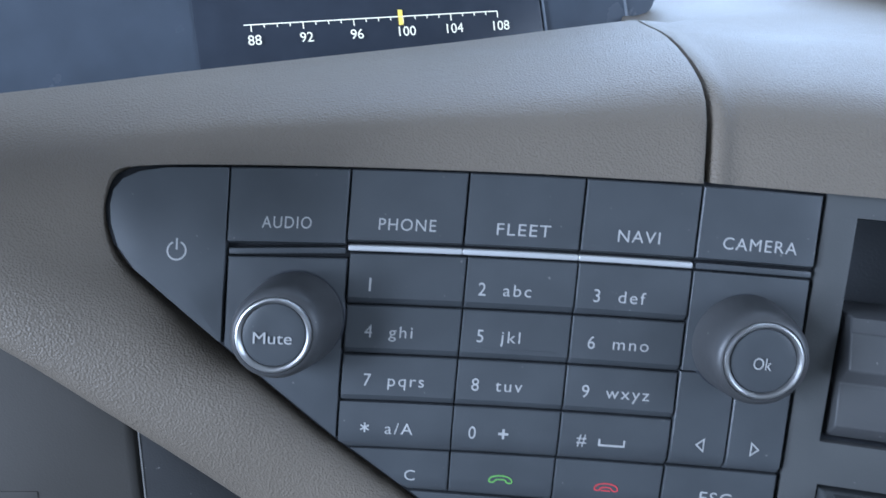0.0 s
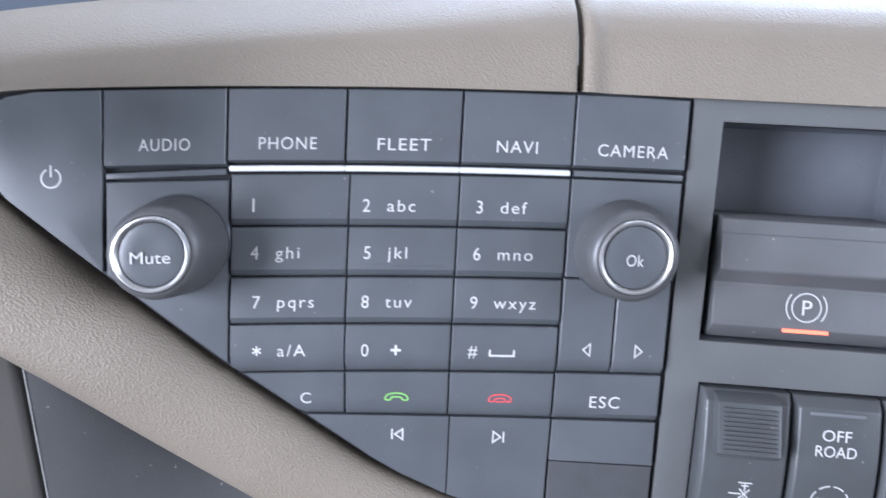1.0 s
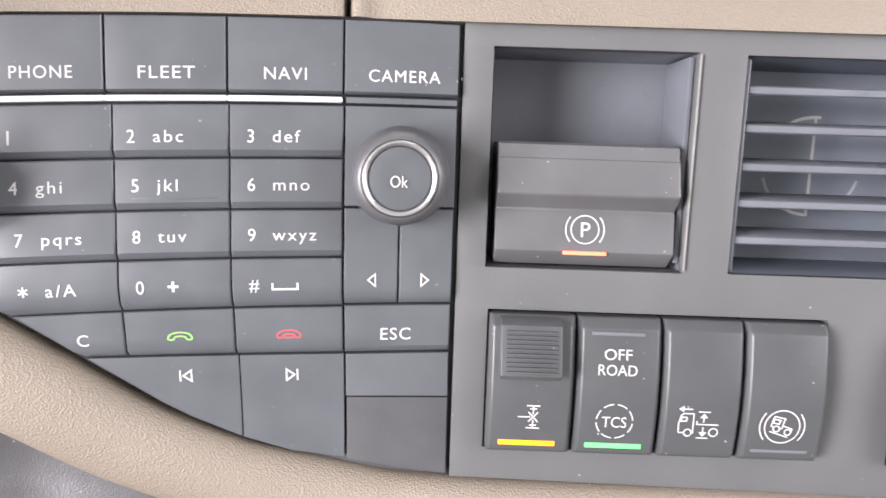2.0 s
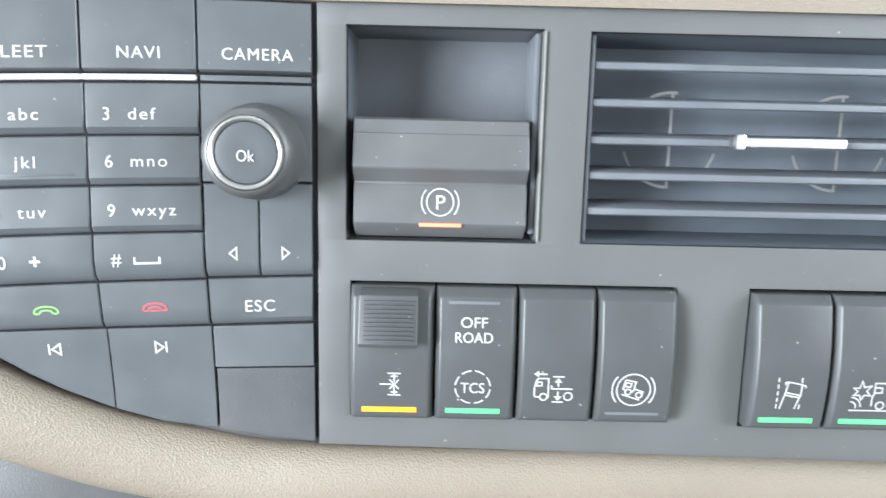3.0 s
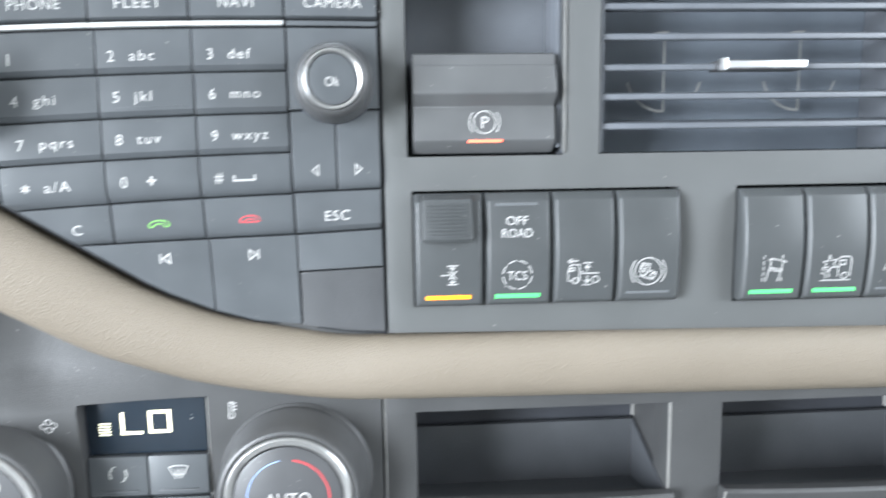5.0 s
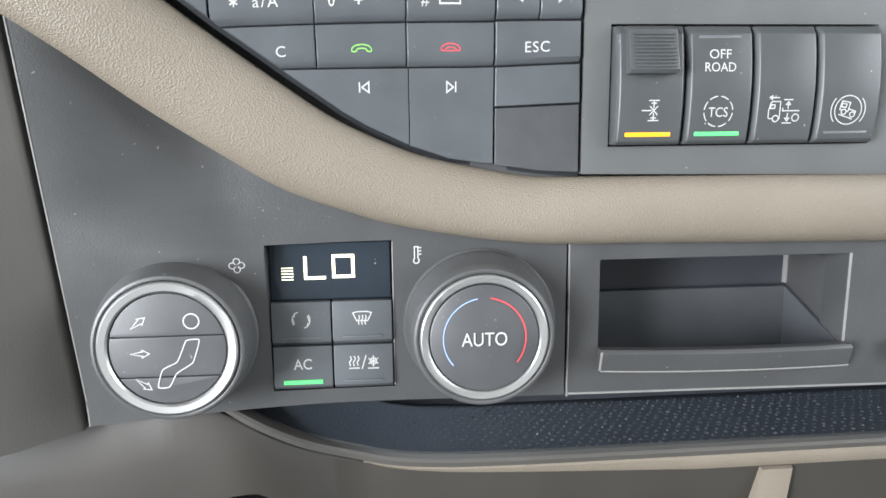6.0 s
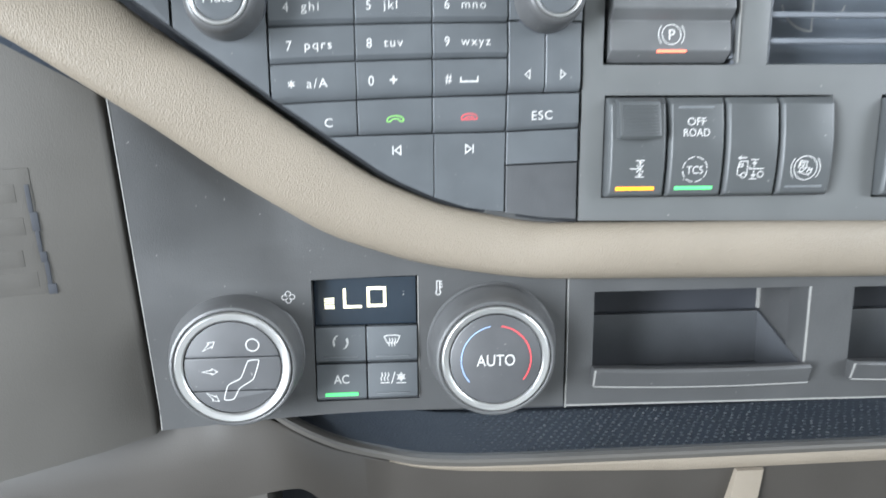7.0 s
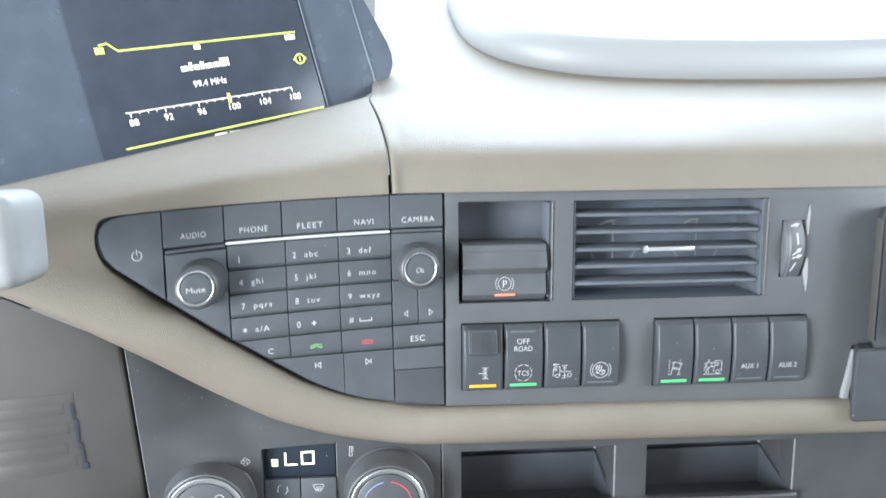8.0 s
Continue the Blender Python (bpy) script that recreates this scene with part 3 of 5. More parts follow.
# clear, call, hang-up and skip keys
HANDSET = [(-4.6, -1.3), (-4.4, 0.2), (-3, 1.3), (0, 1.8), (3, 1.3), (4.4, 0.2), (4.6, -1.3), (2.4, -1.3), (2.1, -0.1), (0, 0.2), (-2.1, -0.1), (-2.4, -1.3), (-4.6, -1.3)]
k, h = key(-121, -92.2, 38.9, 52.0, clipped=True)
legend(k, lettering("C", 3.4, -103.0, 0, 44.2), h)
k, h = key(-91.6, -62.6, 38.9, 52.0)
legend(k, ribbon([rounded(HANDSET)], 0.42, -77.2, 0, 44.6, 0.72), h, PRINT_GREEN, "green lifted-handset mark")
k, h = key(-62.0, -32.4, 38.9, 52.0)
legend(k, ribbon([rounded(HANDSET), [(-1.9, -1.3), (1.9, -1.3)]], 0.34, -47.4, 0, 44.6, 0.72), h, PRINT_RED, "red laid-down handset mark")
k, h = key(-116, -62.0, 8, 38.3, clipped=True, chin=0.4)
legend(k, ribbon([[(-1.5, -1.8), (-1.5, 1.8)], [(1.6, -1.8), (-0.7, 0), (1.6, 1.8), (1.6, -1.8)]], 0.5, -76.8, 0, 32.3), h)
k, h = key(-61.4, -32.2, 4, 38.3, clipped=True, chin=0.4)
legend(k, ribbon([[(1.5, -1.8), (1.5, 1.8)], [(-1.6, -1.8), (0.7, 0), (-1.6, 1.8), (-1.6, -1.8)]], 0.5, -47.0, 0, 32.2), h)
# escape column
k, h = key(-31.6, -16.9, 53.0, 79.6)
legend(k, ribbon([[(1.0, -1.7), (-1.0, 0), (1.0, 1.7), (1.0, -1.7)]], 0.42, -24.0, 0, 59.6), h)
k, h = key(-16.2, -1.6, 53.0, 79.6)
legend(k, ribbon([[(-1.0, -1.7), (1.0, 0), (-1.0, 1.7), (-1.0, -1.7)]], 0.42, -9.1, 0, 59.6), h)
k, h = key(-31.6, -1.6, 38.9, 52.3)
legend(k, lettering("ESC", 3.4, -17.2, 0, 44.3, width=8.6, spread=1.12), h)
key(-31.4, -1.6, 25.0, 38.2, chin=0.4, label="blank key")
key(-31.2, -1.4, 0.3, 24.4, mat=INSERT, clipped=True, chin=0.4, label="blank matt black insert")
# plates behind the two knobs
key(-156.2, -124.0, 53, 105.7, clipped=True, chin=0.3, follow=False, label="plate behind the volume knob")
key(-31.6, -1.6, 80.2, 107.2, chin=0.3, label="plate behind the selector knob")


def push_knob(u, v, word, w):
    """A long rotary knob on a low collar, with a silver ring and a lettered push cap; it leans a little off the face's normal."""
    def place(c):
        return key_place(Vector((c.x + 0.068 * c.y, c.y, c.z)))

    collar = [(14.3, 0.6), (14.3, -0.7), (13.9, -1.2), (13.4, -1.3), (13.2, -0.9)]
    body = [(13.3, -0.6), (13.5, -1.8), (13.4, -3.0), (13.0, -7.0), (12.4, -12.0), (12.0, -14.6), (11.4, -16.2), (10.5, -17.2), (9.9, -17.4), (9.6, -16.8)]
    ring = [(9.75, -16.6), (9.7, -17.5), (9.4, -18.0), (9.0, -18.1), (8.5, -17.8), (8.15, -17.0)]
    knob = part("knob", shaped(lathe(body, u, 0, v), place), GRIP, keypad, "black tapered rotary knob")
    part("collar", shaped(lathe(collar, u, 0, v), place), KEY_DARK, knob, "low black collar")
    part("ring", shaped(lathe(ring, u, 0, v), place), SILVER, knob, "satin silver ring")
    part("cap", shaped(lathe([(8.3, -16.2), (8.0, -17.1), (7.5, -17.3), (4, -17.1), (0, -17.0)], u, 0, v), place), KEY, knob, "black push cap")
    part("legend", shaped(lettering(word, 3.0, u - 0.3, -17.45, v - 0.7, width=w), place), PRINT, knob, flat=True)


push_knob(-137.4, 88.4, "Mute", 9.8)
push_knob(-16.4, 88.7, "Ok", 4.5)

# ---- parking brake switch in its pocket ----
brake = thing("parking_brake_switch", (36, 5, 64), "dark grey lift-up parking brake switch lit red", "switch")
bm = cut_sheet([CUB[0] + 0.3, CUB[1] - 0.3], [CUB[2] + 0.3, CUB[3] - 0.3], [], 26, -24, 0.5)
part("pocket", bm, POCKET, brake, "dark empty pocket above the lever")
part("pocket_rim", box(61.9, 63.6, 1.5, 22, 66, 123.6, 0.6), POCKET, brake)
part("pocket_lip", box(63.8, 65.0, -0.6, 3, 65, 124, 0.5), FASCIA, brake)
part("edge_bead", box(64.2, 64.75, -0.95, -0.4, 64.2, 124, 0.2), EDGE, brake, "edge bead painted as a highlight")
prof = [(24, 99.2), (1.0, 99.2), (-0.5, 98.5), (-1.5, 94.9), (-1.9, 94.6), (-4.4, 85.2), (-3.6, 84.2), (0.2, 80.6), (-0.4, 79.8), (-1.8, 69.0), (-1.2, 68.0), (3.5, 64.4), (24, 64.4)]
lever = part("lever", sweep_x(prof, 10.6, 61.0, 0.7, 3), LEVER, brake)
P_MARK = [arc(0, 0, 3.9, 0, 360, 40), arc(0, 0, 5.4, 140, 220, 14), arc(0, 0, 5.4, -40, 40, 14)]
part("legend", ribbon(P_MARK, 0.36, 35.8, -1.45, 75.2, shape=lambda c: Vector((c.x, -0.62 - (79.8 - c.z) * 0.13, c.z))), PRINT, lever, flat=True)
part("legend", shaped(lettering("P", 4.2, 35.8, 0, 75.2), lambda c: Vector((c.x, -0.62 - (79.8 - c.z) * 0.13, c.z))), PRINT, lever, flat=True)
part("indicator", box(29.8, 42.0, -2.35, -1.5, 68.1, 69.1, 0.2), LED_RED, lever, "lit red indicator bar")

# ---- air vent ----
vent = thing("air_vent", (137, 5, 64), "dark louvred air vent with a chrome slider", "air vent")
bm = cut_sheet([VENT[0] + 0.3, VENT[1] - 0.3], [VENT[2] + 0.3, VENT[3] - 0.3], [], 32, -31, 0.5)
part("duct", bm, DUCT, vent, "duct behind the louvres with haze painted in")
part("side_frame", box(195.2, 197.2, 0.6, 6, 64.2, 123.6, 0.5), POCKET, vent)
part("side_wall", box(194.9, 197.3, 6.2, 31, 64.2, 123.6), POCKET, vent)
part("side_frame", box(78.0, 79.2, 1.6, 20, 64.2, 123.6, 0.4), POCKET, vent)
for z in (115.2, 104.7, 94.0, 83.7, 73.2):
    prof = [(2.2, z + 0.9), (3.0, z + 1.3), (16, z + 2.6), (19, z + 2.2), (16, z + 0.6), (3.0, z - 1.2), (2.2, z - 0.8)]
    part("slat", sweep_x(prof, 79.4, 194.7, 0.25), POCKET, vent)
for x in (109, 163.5):
    lines = [arc(0, 0, 15, 84, 128, 12), arc(0, 0, 15, 195, 268, 12), arc(0, 0, 15, 318, 345, 8), [(0, -15.4), (0, 15.4)]]
    part("linkage", shaped(ribbon(lines, 0.9, x, 0, 94.5), lambda c: Vector((c.x, 22 + 0.02 * abs(c.z - 95), c.z))), STALK, vent, "pale thin linkage wire", flat=True)
part("side_lip", box(197.0, 198.3, -0.6, 3, 65, 123, 0.5), FASCIA, vent)
part("edge_bead", box(197.6, 198.15, -0.95, -0.4, 64.4, 123.4, 0.2), EDGE, vent, "edge bead painted as a highlight")
slider = part("slider", box(120.0, 152.4, -1.6, 8, 92.6, 96.0, 0.6), KNOB, vent)
part("slider_face", box(122.2, 152.0, -2.2, -1.4, 93.2, 95.6, 0.4), CHROME, slider, "satin chrome slider face")
part("slider_end", box(119.8, 122.8, -3.0, -0.5, 92.2, 96.6, 0.8), CHROME, slider, "bright raised slider end")

# ---- vent thumbwheel ----
wheel = thing("vent_thumbwheel", (216, 10, 94), "grey ribbed vent thumbwheel with white arrows", "thumbwheel")
bm = bmesh.new()
WY, WR, WZ = 28.2, 33.0, 92.7
ring_x = [(207.6, -6.0), (208.2, -3.6), (209.0, -1.5), (209.9, -0.5), (210.5, -0.9), (211.0, -0.6), (211.5, 0.0), (219.2, 0.0), (220.2, -0.5), (220.9, -2.0), (222.4, -3.4)]
vs = [[bm.verts.new((x, WY - (WR + r) * math.cos(radians(a)), WZ + (WR + r) * math.sin(radians(a)))) for x, r in ring_x] for a in range(-60, 61, 3)]
for a, b in zip(vs, vs[1:]):
    for j in range(len(a) - 1):
        bm.faces.new((a[j], b[j], b[j + 1], a[j + 1]))
part("rim", bm, WHEEL_GREY, wheel)


def on_wheel(c):
    a = (c.z - WZ) / WR
    return Vector((c.x, WY - (WR + 0.15) * math.cos(a), WZ + (WR + 0.15) * math.sin(a)))


MARKS = [[(212.0, 107.2), (216.2, 108.2)], [(215.3, 102.8), (215.7, 95.8)], [(212.4, 89.2), (216.8, 92.6)], [(212.4, 87.2), (217.2, 88.8)], [(215.2, 84.4), (213.2, 78.6)]]
for mk, head in zip(MARKS, (1, 0, 1, 1, 0)):
    (x0, z0), (x1, z1) = mk
    lines = [[(x0 + (x1 - x0) * i / 5, z0 + (z1 - z0) * i / 5) for i in range(6)]]
    if head:
        d = Vector((x1 - x0, z1 - z0)).normalized()
        lines.append([(x1 - 1.4 * d.x - 1.1 * d.y, z1 - 1.4 * d.y + 1.1 * d.x), (x1 + 0.6 * d.x, z1 + 0.6 * d.y), (x1 - 1.4 * d.x + 1.1 * d.y, z1 - 1.4 * d.y - 1.1 * d.x)])
    part("mark", ribbon(lines, 1.05, 0, 0, 0, shape=on_wheel), PRINT, wheel, flat=True)
# pale pieces paint the glare on the scoop beside the wheel
for pts in ([(223.0, 110.2), (224.2, 119.8), (225.0, 115.6), (224.6, 101.0), (223.6, 101.0)], [(223.4, 86.6), (222.6, 77.2), (225.2, 64.8), (226.0, 73.4), (225.2, 86.6)]):
    part("scoop", prism(pts, -0.7, 1.2, 0.3), PALE_PAD, wheel, "pale piece painted as glare beside the wheel")
part("well", box(WHEEL[0] + 0.2, WHEEL[1] - 0.2, 9, 12, WHEEL[2] + 0.2, WHEEL[3] - 0.2), POCKET, wheel)

# ---- rocker switches ----
AXLE = [[(-2.6, 0), (0.9, 0)], [(-0.2, 3.4), (3.6, 3.4)], [(-0.2, -3.4), (3.6, -3.4)], [(1.7, 3.4), (1.7, 0.8)], [(1.7, -3.4), (1.7, -0.8)], [(0.3, 1.5), (3.1, -1.5)], [(0.3, -1.5), (3.1, 1.5)], [(0.7, 2.5), (2.7, 2.5)], [(0.7, -2.5), (2.7, -2.5)]]
RING = [arc(0, 0, 4.7, a, a + 34, 6) for a in range(5, 365, 45)]
LIFT = [[(-5.4, -2.2), (-5.5, 0.4), (-4.9, 2.8), (-4.3, 3.3), (-1.5, 3.3), (-1.4, -2.4), (-1.8, -2.4)], [(-3.8, -2.4), (-5.4, -2.4)], [(-5.0, 1.0), (-3.4, 1.1), (-3.4, 2.2), (-4.7, 2.2), (-5.0, 1.0)], arc(-2.8, -2.4, 1.05, 0, 360, 16),
        [(-0.5, 1.2), (-0.5, 0.2), (5.5, 0.2)], arc(4.3, -2.1, 1.2, 0, 360, 16), [(-4.6, 4.6), (-1.9, 4.6)], [(-5.4, 4.6), (-4.5, 5.2), (-4.5, 4.0), (-5.4, 4.6)], [(-0.3, 3.9), (3.0, 3.9)], [(1.35, 0.8), (1.35, 2.6)],
        [(0.6, 2.3), (1.35, 3.2), (2.1, 2.3), (0.6, 2.3)], [(-0.3, -3.9), (3.0, -3.9)], [(1.35, -0.6), (1.35, -2.6)], [(0.6, -2.3), (1.35, -3.2), (2.1, -2.3), (0.6, -2.3)]]
HILL = [arc(0, 0, 4.7, 0, 360, 36), arc(0, 0, 6.0, 140, 220, 14), arc(0, 0, 6.0, -40, 40, 14), [(-3.2, -1.4), (1.8, -3.0)], [(-2.3, 3.0), (0.6, 2.4), (0.0, -0.4), (-0.7, -0.6)], [(-2.3, 3.0), (-3.0, 0.2), (-2.4, 0.0)], [(-2.2, 2.2), (-0.6, 1.9), (-0.9, 0.8), (-2.5, 1.1), (-2.2, 2.2)],
        [(0.0, 0.4), (2.7, -0.5), (2.5, -1.2)], arc(-1.5, -0.6, 0.85, 0, 360, 12), arc(1.6, -1.5, 0.85, 0, 360, 12)]
LANE = [[(-3.4, z), (-3.4, z - 1.4)] for z in (5.0, 2.9, 0.8, -1.3, -3.4)] + [[(3.5, z), (3.5, z - 1.5)] for z in (5.0, -3.4)] + \
       [[(-0.5, 3.7), (3.6, 2.9), (3.5, -0.5), (-1.1, 0.4), (-0.5, 3.7)], [(3.6, 2.9), (4.7, 2.5), (4.7, 1.8)], [(-0.5, 3.7), (-1.4, 3.4), (-1.4, 2.8)], [(-1.1, 0.4), (-1.3, -0.4), (-2.3, -4.9)], [(-1.3, -0.4), (3.2, -1.2)], [(3.4, -0.5), (3.2, -1.2), (2.2, -4.8)], [(1.2, -0.8), (0.8, -1.2)]]
CRASH = [[(5.6, -3.2), (5.6, 3.4), (4.6, 4.2), (1.2, 4.2), (1.2, 0.6), (0.8, 0.2), (0.8, -3.2)], [(1.2, 2.8), (3.4, 2.8), (3.4, 1.2), (1.2, 1.2)], arc(3.4, -2.9, 1.2, 0, 360, 14), [(-5.6, -4.6), (5.8, -4.6)],
         [(-5.2, 2.6), (-3.4, 2.6), (-2.8, 4.8), (-2.0, 2.8), (0.2, 3.4), (-1.2, 1.6), (0.2, 0.2), (-1.8, 0.4), (-2.6, -1.2), (-3.2, 0.4), (-5.0, 0.2), (-3.8, 1.6), (-5.2, 2.6)], arc(-5.4, -3.4, 1.6, -20, 100, 8), arc(-5.4, -3.4, 3.0, 0, 90, 8)]


def switch_face(z):
    """How far the bowed rocker stands out at a height in its bay (0 foot, 1 top)."""
    return -(2.2 + 4.4 * math.sin(math.pi * min(1.0, 0.16 + (1 - z) * 0.62)) ** 1.2)


def rocker_body(x0, x1, z0, z1):
    """The bowed face of a rocker with chamfered sides, head and foot."""
    rows = [(8, 0, z0 + 0.5), (switch_face(0) + 1.6, 0, z0 + 0.5), (switch_face(0.02), 1, z0 + 1.6)]
    rows += [(switch_face(i / 12), 1, z0 + 0.5 + (z1 - z0 - 2.0) * i / 12) for i in range(1, 12)]
    rows += [(switch_face(0.945), 1, z1 - 3.4), (switch_face(1.0) + 2.6, 0, z1 - 0.7), (8, 0, z1 - 0.7)]
    bm = bmesh.new()
    grid = []
    for y, inner, z in rows:
        side = min(8.0, y + (1.7 if inner else 1.0))
        a, b = (1.15, 1.5) if inner else (0.9, 1.0)
        grid.append([bm.verts.new(p) for p in ((x0, 8, z), (x0, side, z), (x0 + a, y, z), (x1 - b, y, z), (x1, side + 0.6 * inner, z), (x1, 8, z))])
    for p, q in zip(grid, grid[1:]):
        for i in range(5):
            bm.faces.new((p[i], p[i + 1], q[i + 1], q[i]))
    bmesh.ops.remove_doubles(bm, verts=bm.verts, dist=0.01)
    bmesh.ops.dissolve_degenerate(bm, edges=bm.edges, dist=0.01)
    bmesh.ops.recalc_face_normals(bm, faces=bm.faces)
    bevel(bm, 0.45, 2, over=22)
    return bm


def rocker(x0, x1, z0, z1, label, marks, light, words=(), top_bar=False, size=1.0, rise=11.6):
    sw = thing("rocker_switch", ((x0 + x1) / 2, 2, z0), label, "switch", "rocker switches in the fascia")
    body = part("body", rocker_body(x0 + 0.25, x1 - 0.35, z0, z1), SWITCH, sw)
    lay = lambda c: Vector((c.x, switch_face((c.z - z0 - 0.5) / (z1 - z0 - 2.0)) - 0.14, c.z))
    cx = (x0 + x1) / 2 - 0.9
    zi = z0 + rise
    if marks:
        part("legend", ribbon(marks, 0.38, cx, 0, zi, size, shape=lay), PRINT, sw, flat=True)
    for word, cap, w, zz in words:
        part("legend", shaped(lettering(word, cap, cx, 0, zz, width=w, thick=0.0), lay), PRINT, sw, flat=True)
    if light:
        half = 0.45 if light is LED_OFF else 0.72
        bar = box(cx - 7.9, cx + 8.3, -0.25 if light is LED_OFF else -0.35, 0.6, z0 + 4.1 - half, z0 + 4.1 + half, 0.2)
        off = switch_face(3.6 / (z1 - z0 - 2.0))
        part("indicator", shaped(bar, lambda c: c + Vector((0, off, 0))), light, sw, "lit indicator bar" if light is not LED_OFF else "unlit indicator bar")
    if top_bar:
        bar = box(cx - 7.5, cx + 7.5, -0.3, 0.6, z1 - 5.2, z1 - 4.2, 0.2)
        off2 = switch_face(1 - 3.2 / (z1 - z0 - 2.0))
        part("indicator", shaped(bar, lambda c: c + Vector((0, off2, 0))), LED_OFF, sw, "unlit indicator bar")
    return sw


xa = [9.9, 35.2, 59.7, 83.1, 107.2]
za = (9.3, 51.0)
sw = rocker(xa[0], xa[1], *za, "black axle-lock rocker with ribbed cover and amber light", AXLE, LED_AMBER, rise=12.3)
cover = part("guard", sweep_x([(4, 49.9), (-5.0, 49.9), (-7.8, 48.6), (-11.4, 35.2), (-10.6, 33.8), (0, 33.6), (4, 33.6)], 13.0, 30.2, 0.7), SWITCH, sw, "ribbed flip-up guard")
for i in range(10):
    z = 47.0 - i * 1.2
    part("rib", box(14.6, 28.8, -8.9 - (46.8 - z) * 0.268, -6.6 - (46.8 - z) * 0.268, z - 0.28, z + 0.28, 0.12), SWITCH, cover)
rocker(xa[1], xa[2], *za, "black traction-control rocker lettered off road, green light on", RING, LED_GREEN, (("TCS", 3.3, 7.0, 20.9), ("OFF", 3.1, 7.8, 40.6), ("ROAD", 3.1, 11.0, 36.2)), True, size=1.1, rise=11.8)
rocker(xa[2], xa[3], *za, "black suspension-height rocker with a truck symbol", LIFT, None, size=1.03)
rocker(xa[3], xa[4], *za, "black hill-hold brake rocker, indicator unlit", HILL, LED_OFF, size=1.06, rise=11.9)
xb = [129.4, 153.6, 177.8, 201.6, 226.6]
zb = (8.2, 50.8)
rocker(xb[0], xb[1], *zb, "black lane-keeping rocker, green light on", LANE, LED_GREEN, rise=12.8)
rocker(xb[1], xb[2], *zb, "black collision-warning rocker, green light on", CRASH, LED_GREEN, rise=12.4)
rocker(xb[2], xb[3], *zb, "black rocker lettered AUX 1, unlit", None, LED_OFF, (("AUX 1", 3.2, 10.8, 20.7),))
rocker(xb[3], xb[4], *zb, "black rocker lettered AUX 2, unlit", None, LED_OFF, (("AUX 2", 3.2, 11.6, 20.7),))

# ---- lower fascia with the climate controls ----
TRAY = (9.6, 107.4, -65.6, -32.8)
TRAY_B = (129.2, 227.0, -66.2, -33.4)


def lean(z):
    """The left end of the lower fascia leans out towards its top."""
    return -0.2 * max(0.0, z + 83)


def lower_edge(c):
    x, z = c.x, c.z
    w = min(1.0, max(0.0, (z + 26) / 20))
    t = min(1.0, max(0.0, (-62 - x) / 100)) * (1 - w) + min(1.0, max(0.0, (-125 - x) / 56)) * w
    y = c.y + lean(z) * t * t * (3 - 2 * t)
    if x < -179:
        x += 1.3
    if z < -80:
        t = min(1.0, max(0.0, (-75 - x) / 105))
        z = -85.2 - 0.011 * x - 6.4 * t * t * (1.6 - 0.6 * t)
    return Vector((x, y, z))


def panel_front(x, z):
    """The face of the climate panel at a place on it."""
    return lower_edge(Vector((x, 4, z))).y


DISP = (-112.6, -67.8, -78.8, -23.3)
bm = cut_sheet([-181, -174, -167, -160, -153, -146, -139, -132, -125, -118, -105, -98, -91, -84, -77, -60, -3.4], [-86, -83, -66, -50, -36, -26, -21, -16, -11, -6, 0, 20, 60], [DISP], 4, 14, 0.6, lower_edge)
climate = thing("climate_control_panel", (-90, 4, -86), "dark grained climate panel with two knobs, display and buttons", "control panel")
part("fascia", bm, LOWER, climate)
# pale bead drawn in place of the highlight on the panel's left edge
bm = skin([[lower_edge(Vector((-181, 4, z))) + Vector(o) for o in ((0.1, 1.5, 0), (-0.15, 0.4, 0), (0.1, -0.15, 0), (0.55, -0.1, 0))] for z in range(-86, 61, 6)])
part("edge_bead", bm, EDGE, climate, "edge bead painted as a highlight")
bm = cut_sheet([-2.4, 116, 340], [-87, -50, -10], [(a, b, c - 9, d) for a, b, c, d in (TRAY, TRAY_B)], 4, 14, 0.6, lower_edge)
fascia = solo("tray_fascia", bm, LOWER, (110, 4, -50), "charcoal fascia holding two small storage trays", "fascia", kind="structure")
bm = skin([[Vector((-2.4, 4, z)) + Vector(o) for o in ((-0.05, 1.2, 0), (-0.2, 0.3, 0), (0.1, -0.3, 0), (0.6, 0.1, 0))] for z in (-86, -60, -35, -11)])
part("edge_bead", bm, EDGE, fascia, "edge bead painted as a highlight")
bm = skin([[lower_edge(Vector((x, 4, -87))) + Vector(o) for o in ((0, 0.2, 0.9), (0, -0.35, 0.5), (0, -0.3, 0.0), (0, 1.6, -0.3))] for x in range(-2, 341, 18)])
part("edge_bead", bm, EDGE, fascia, "edge bead painted as a highlight")


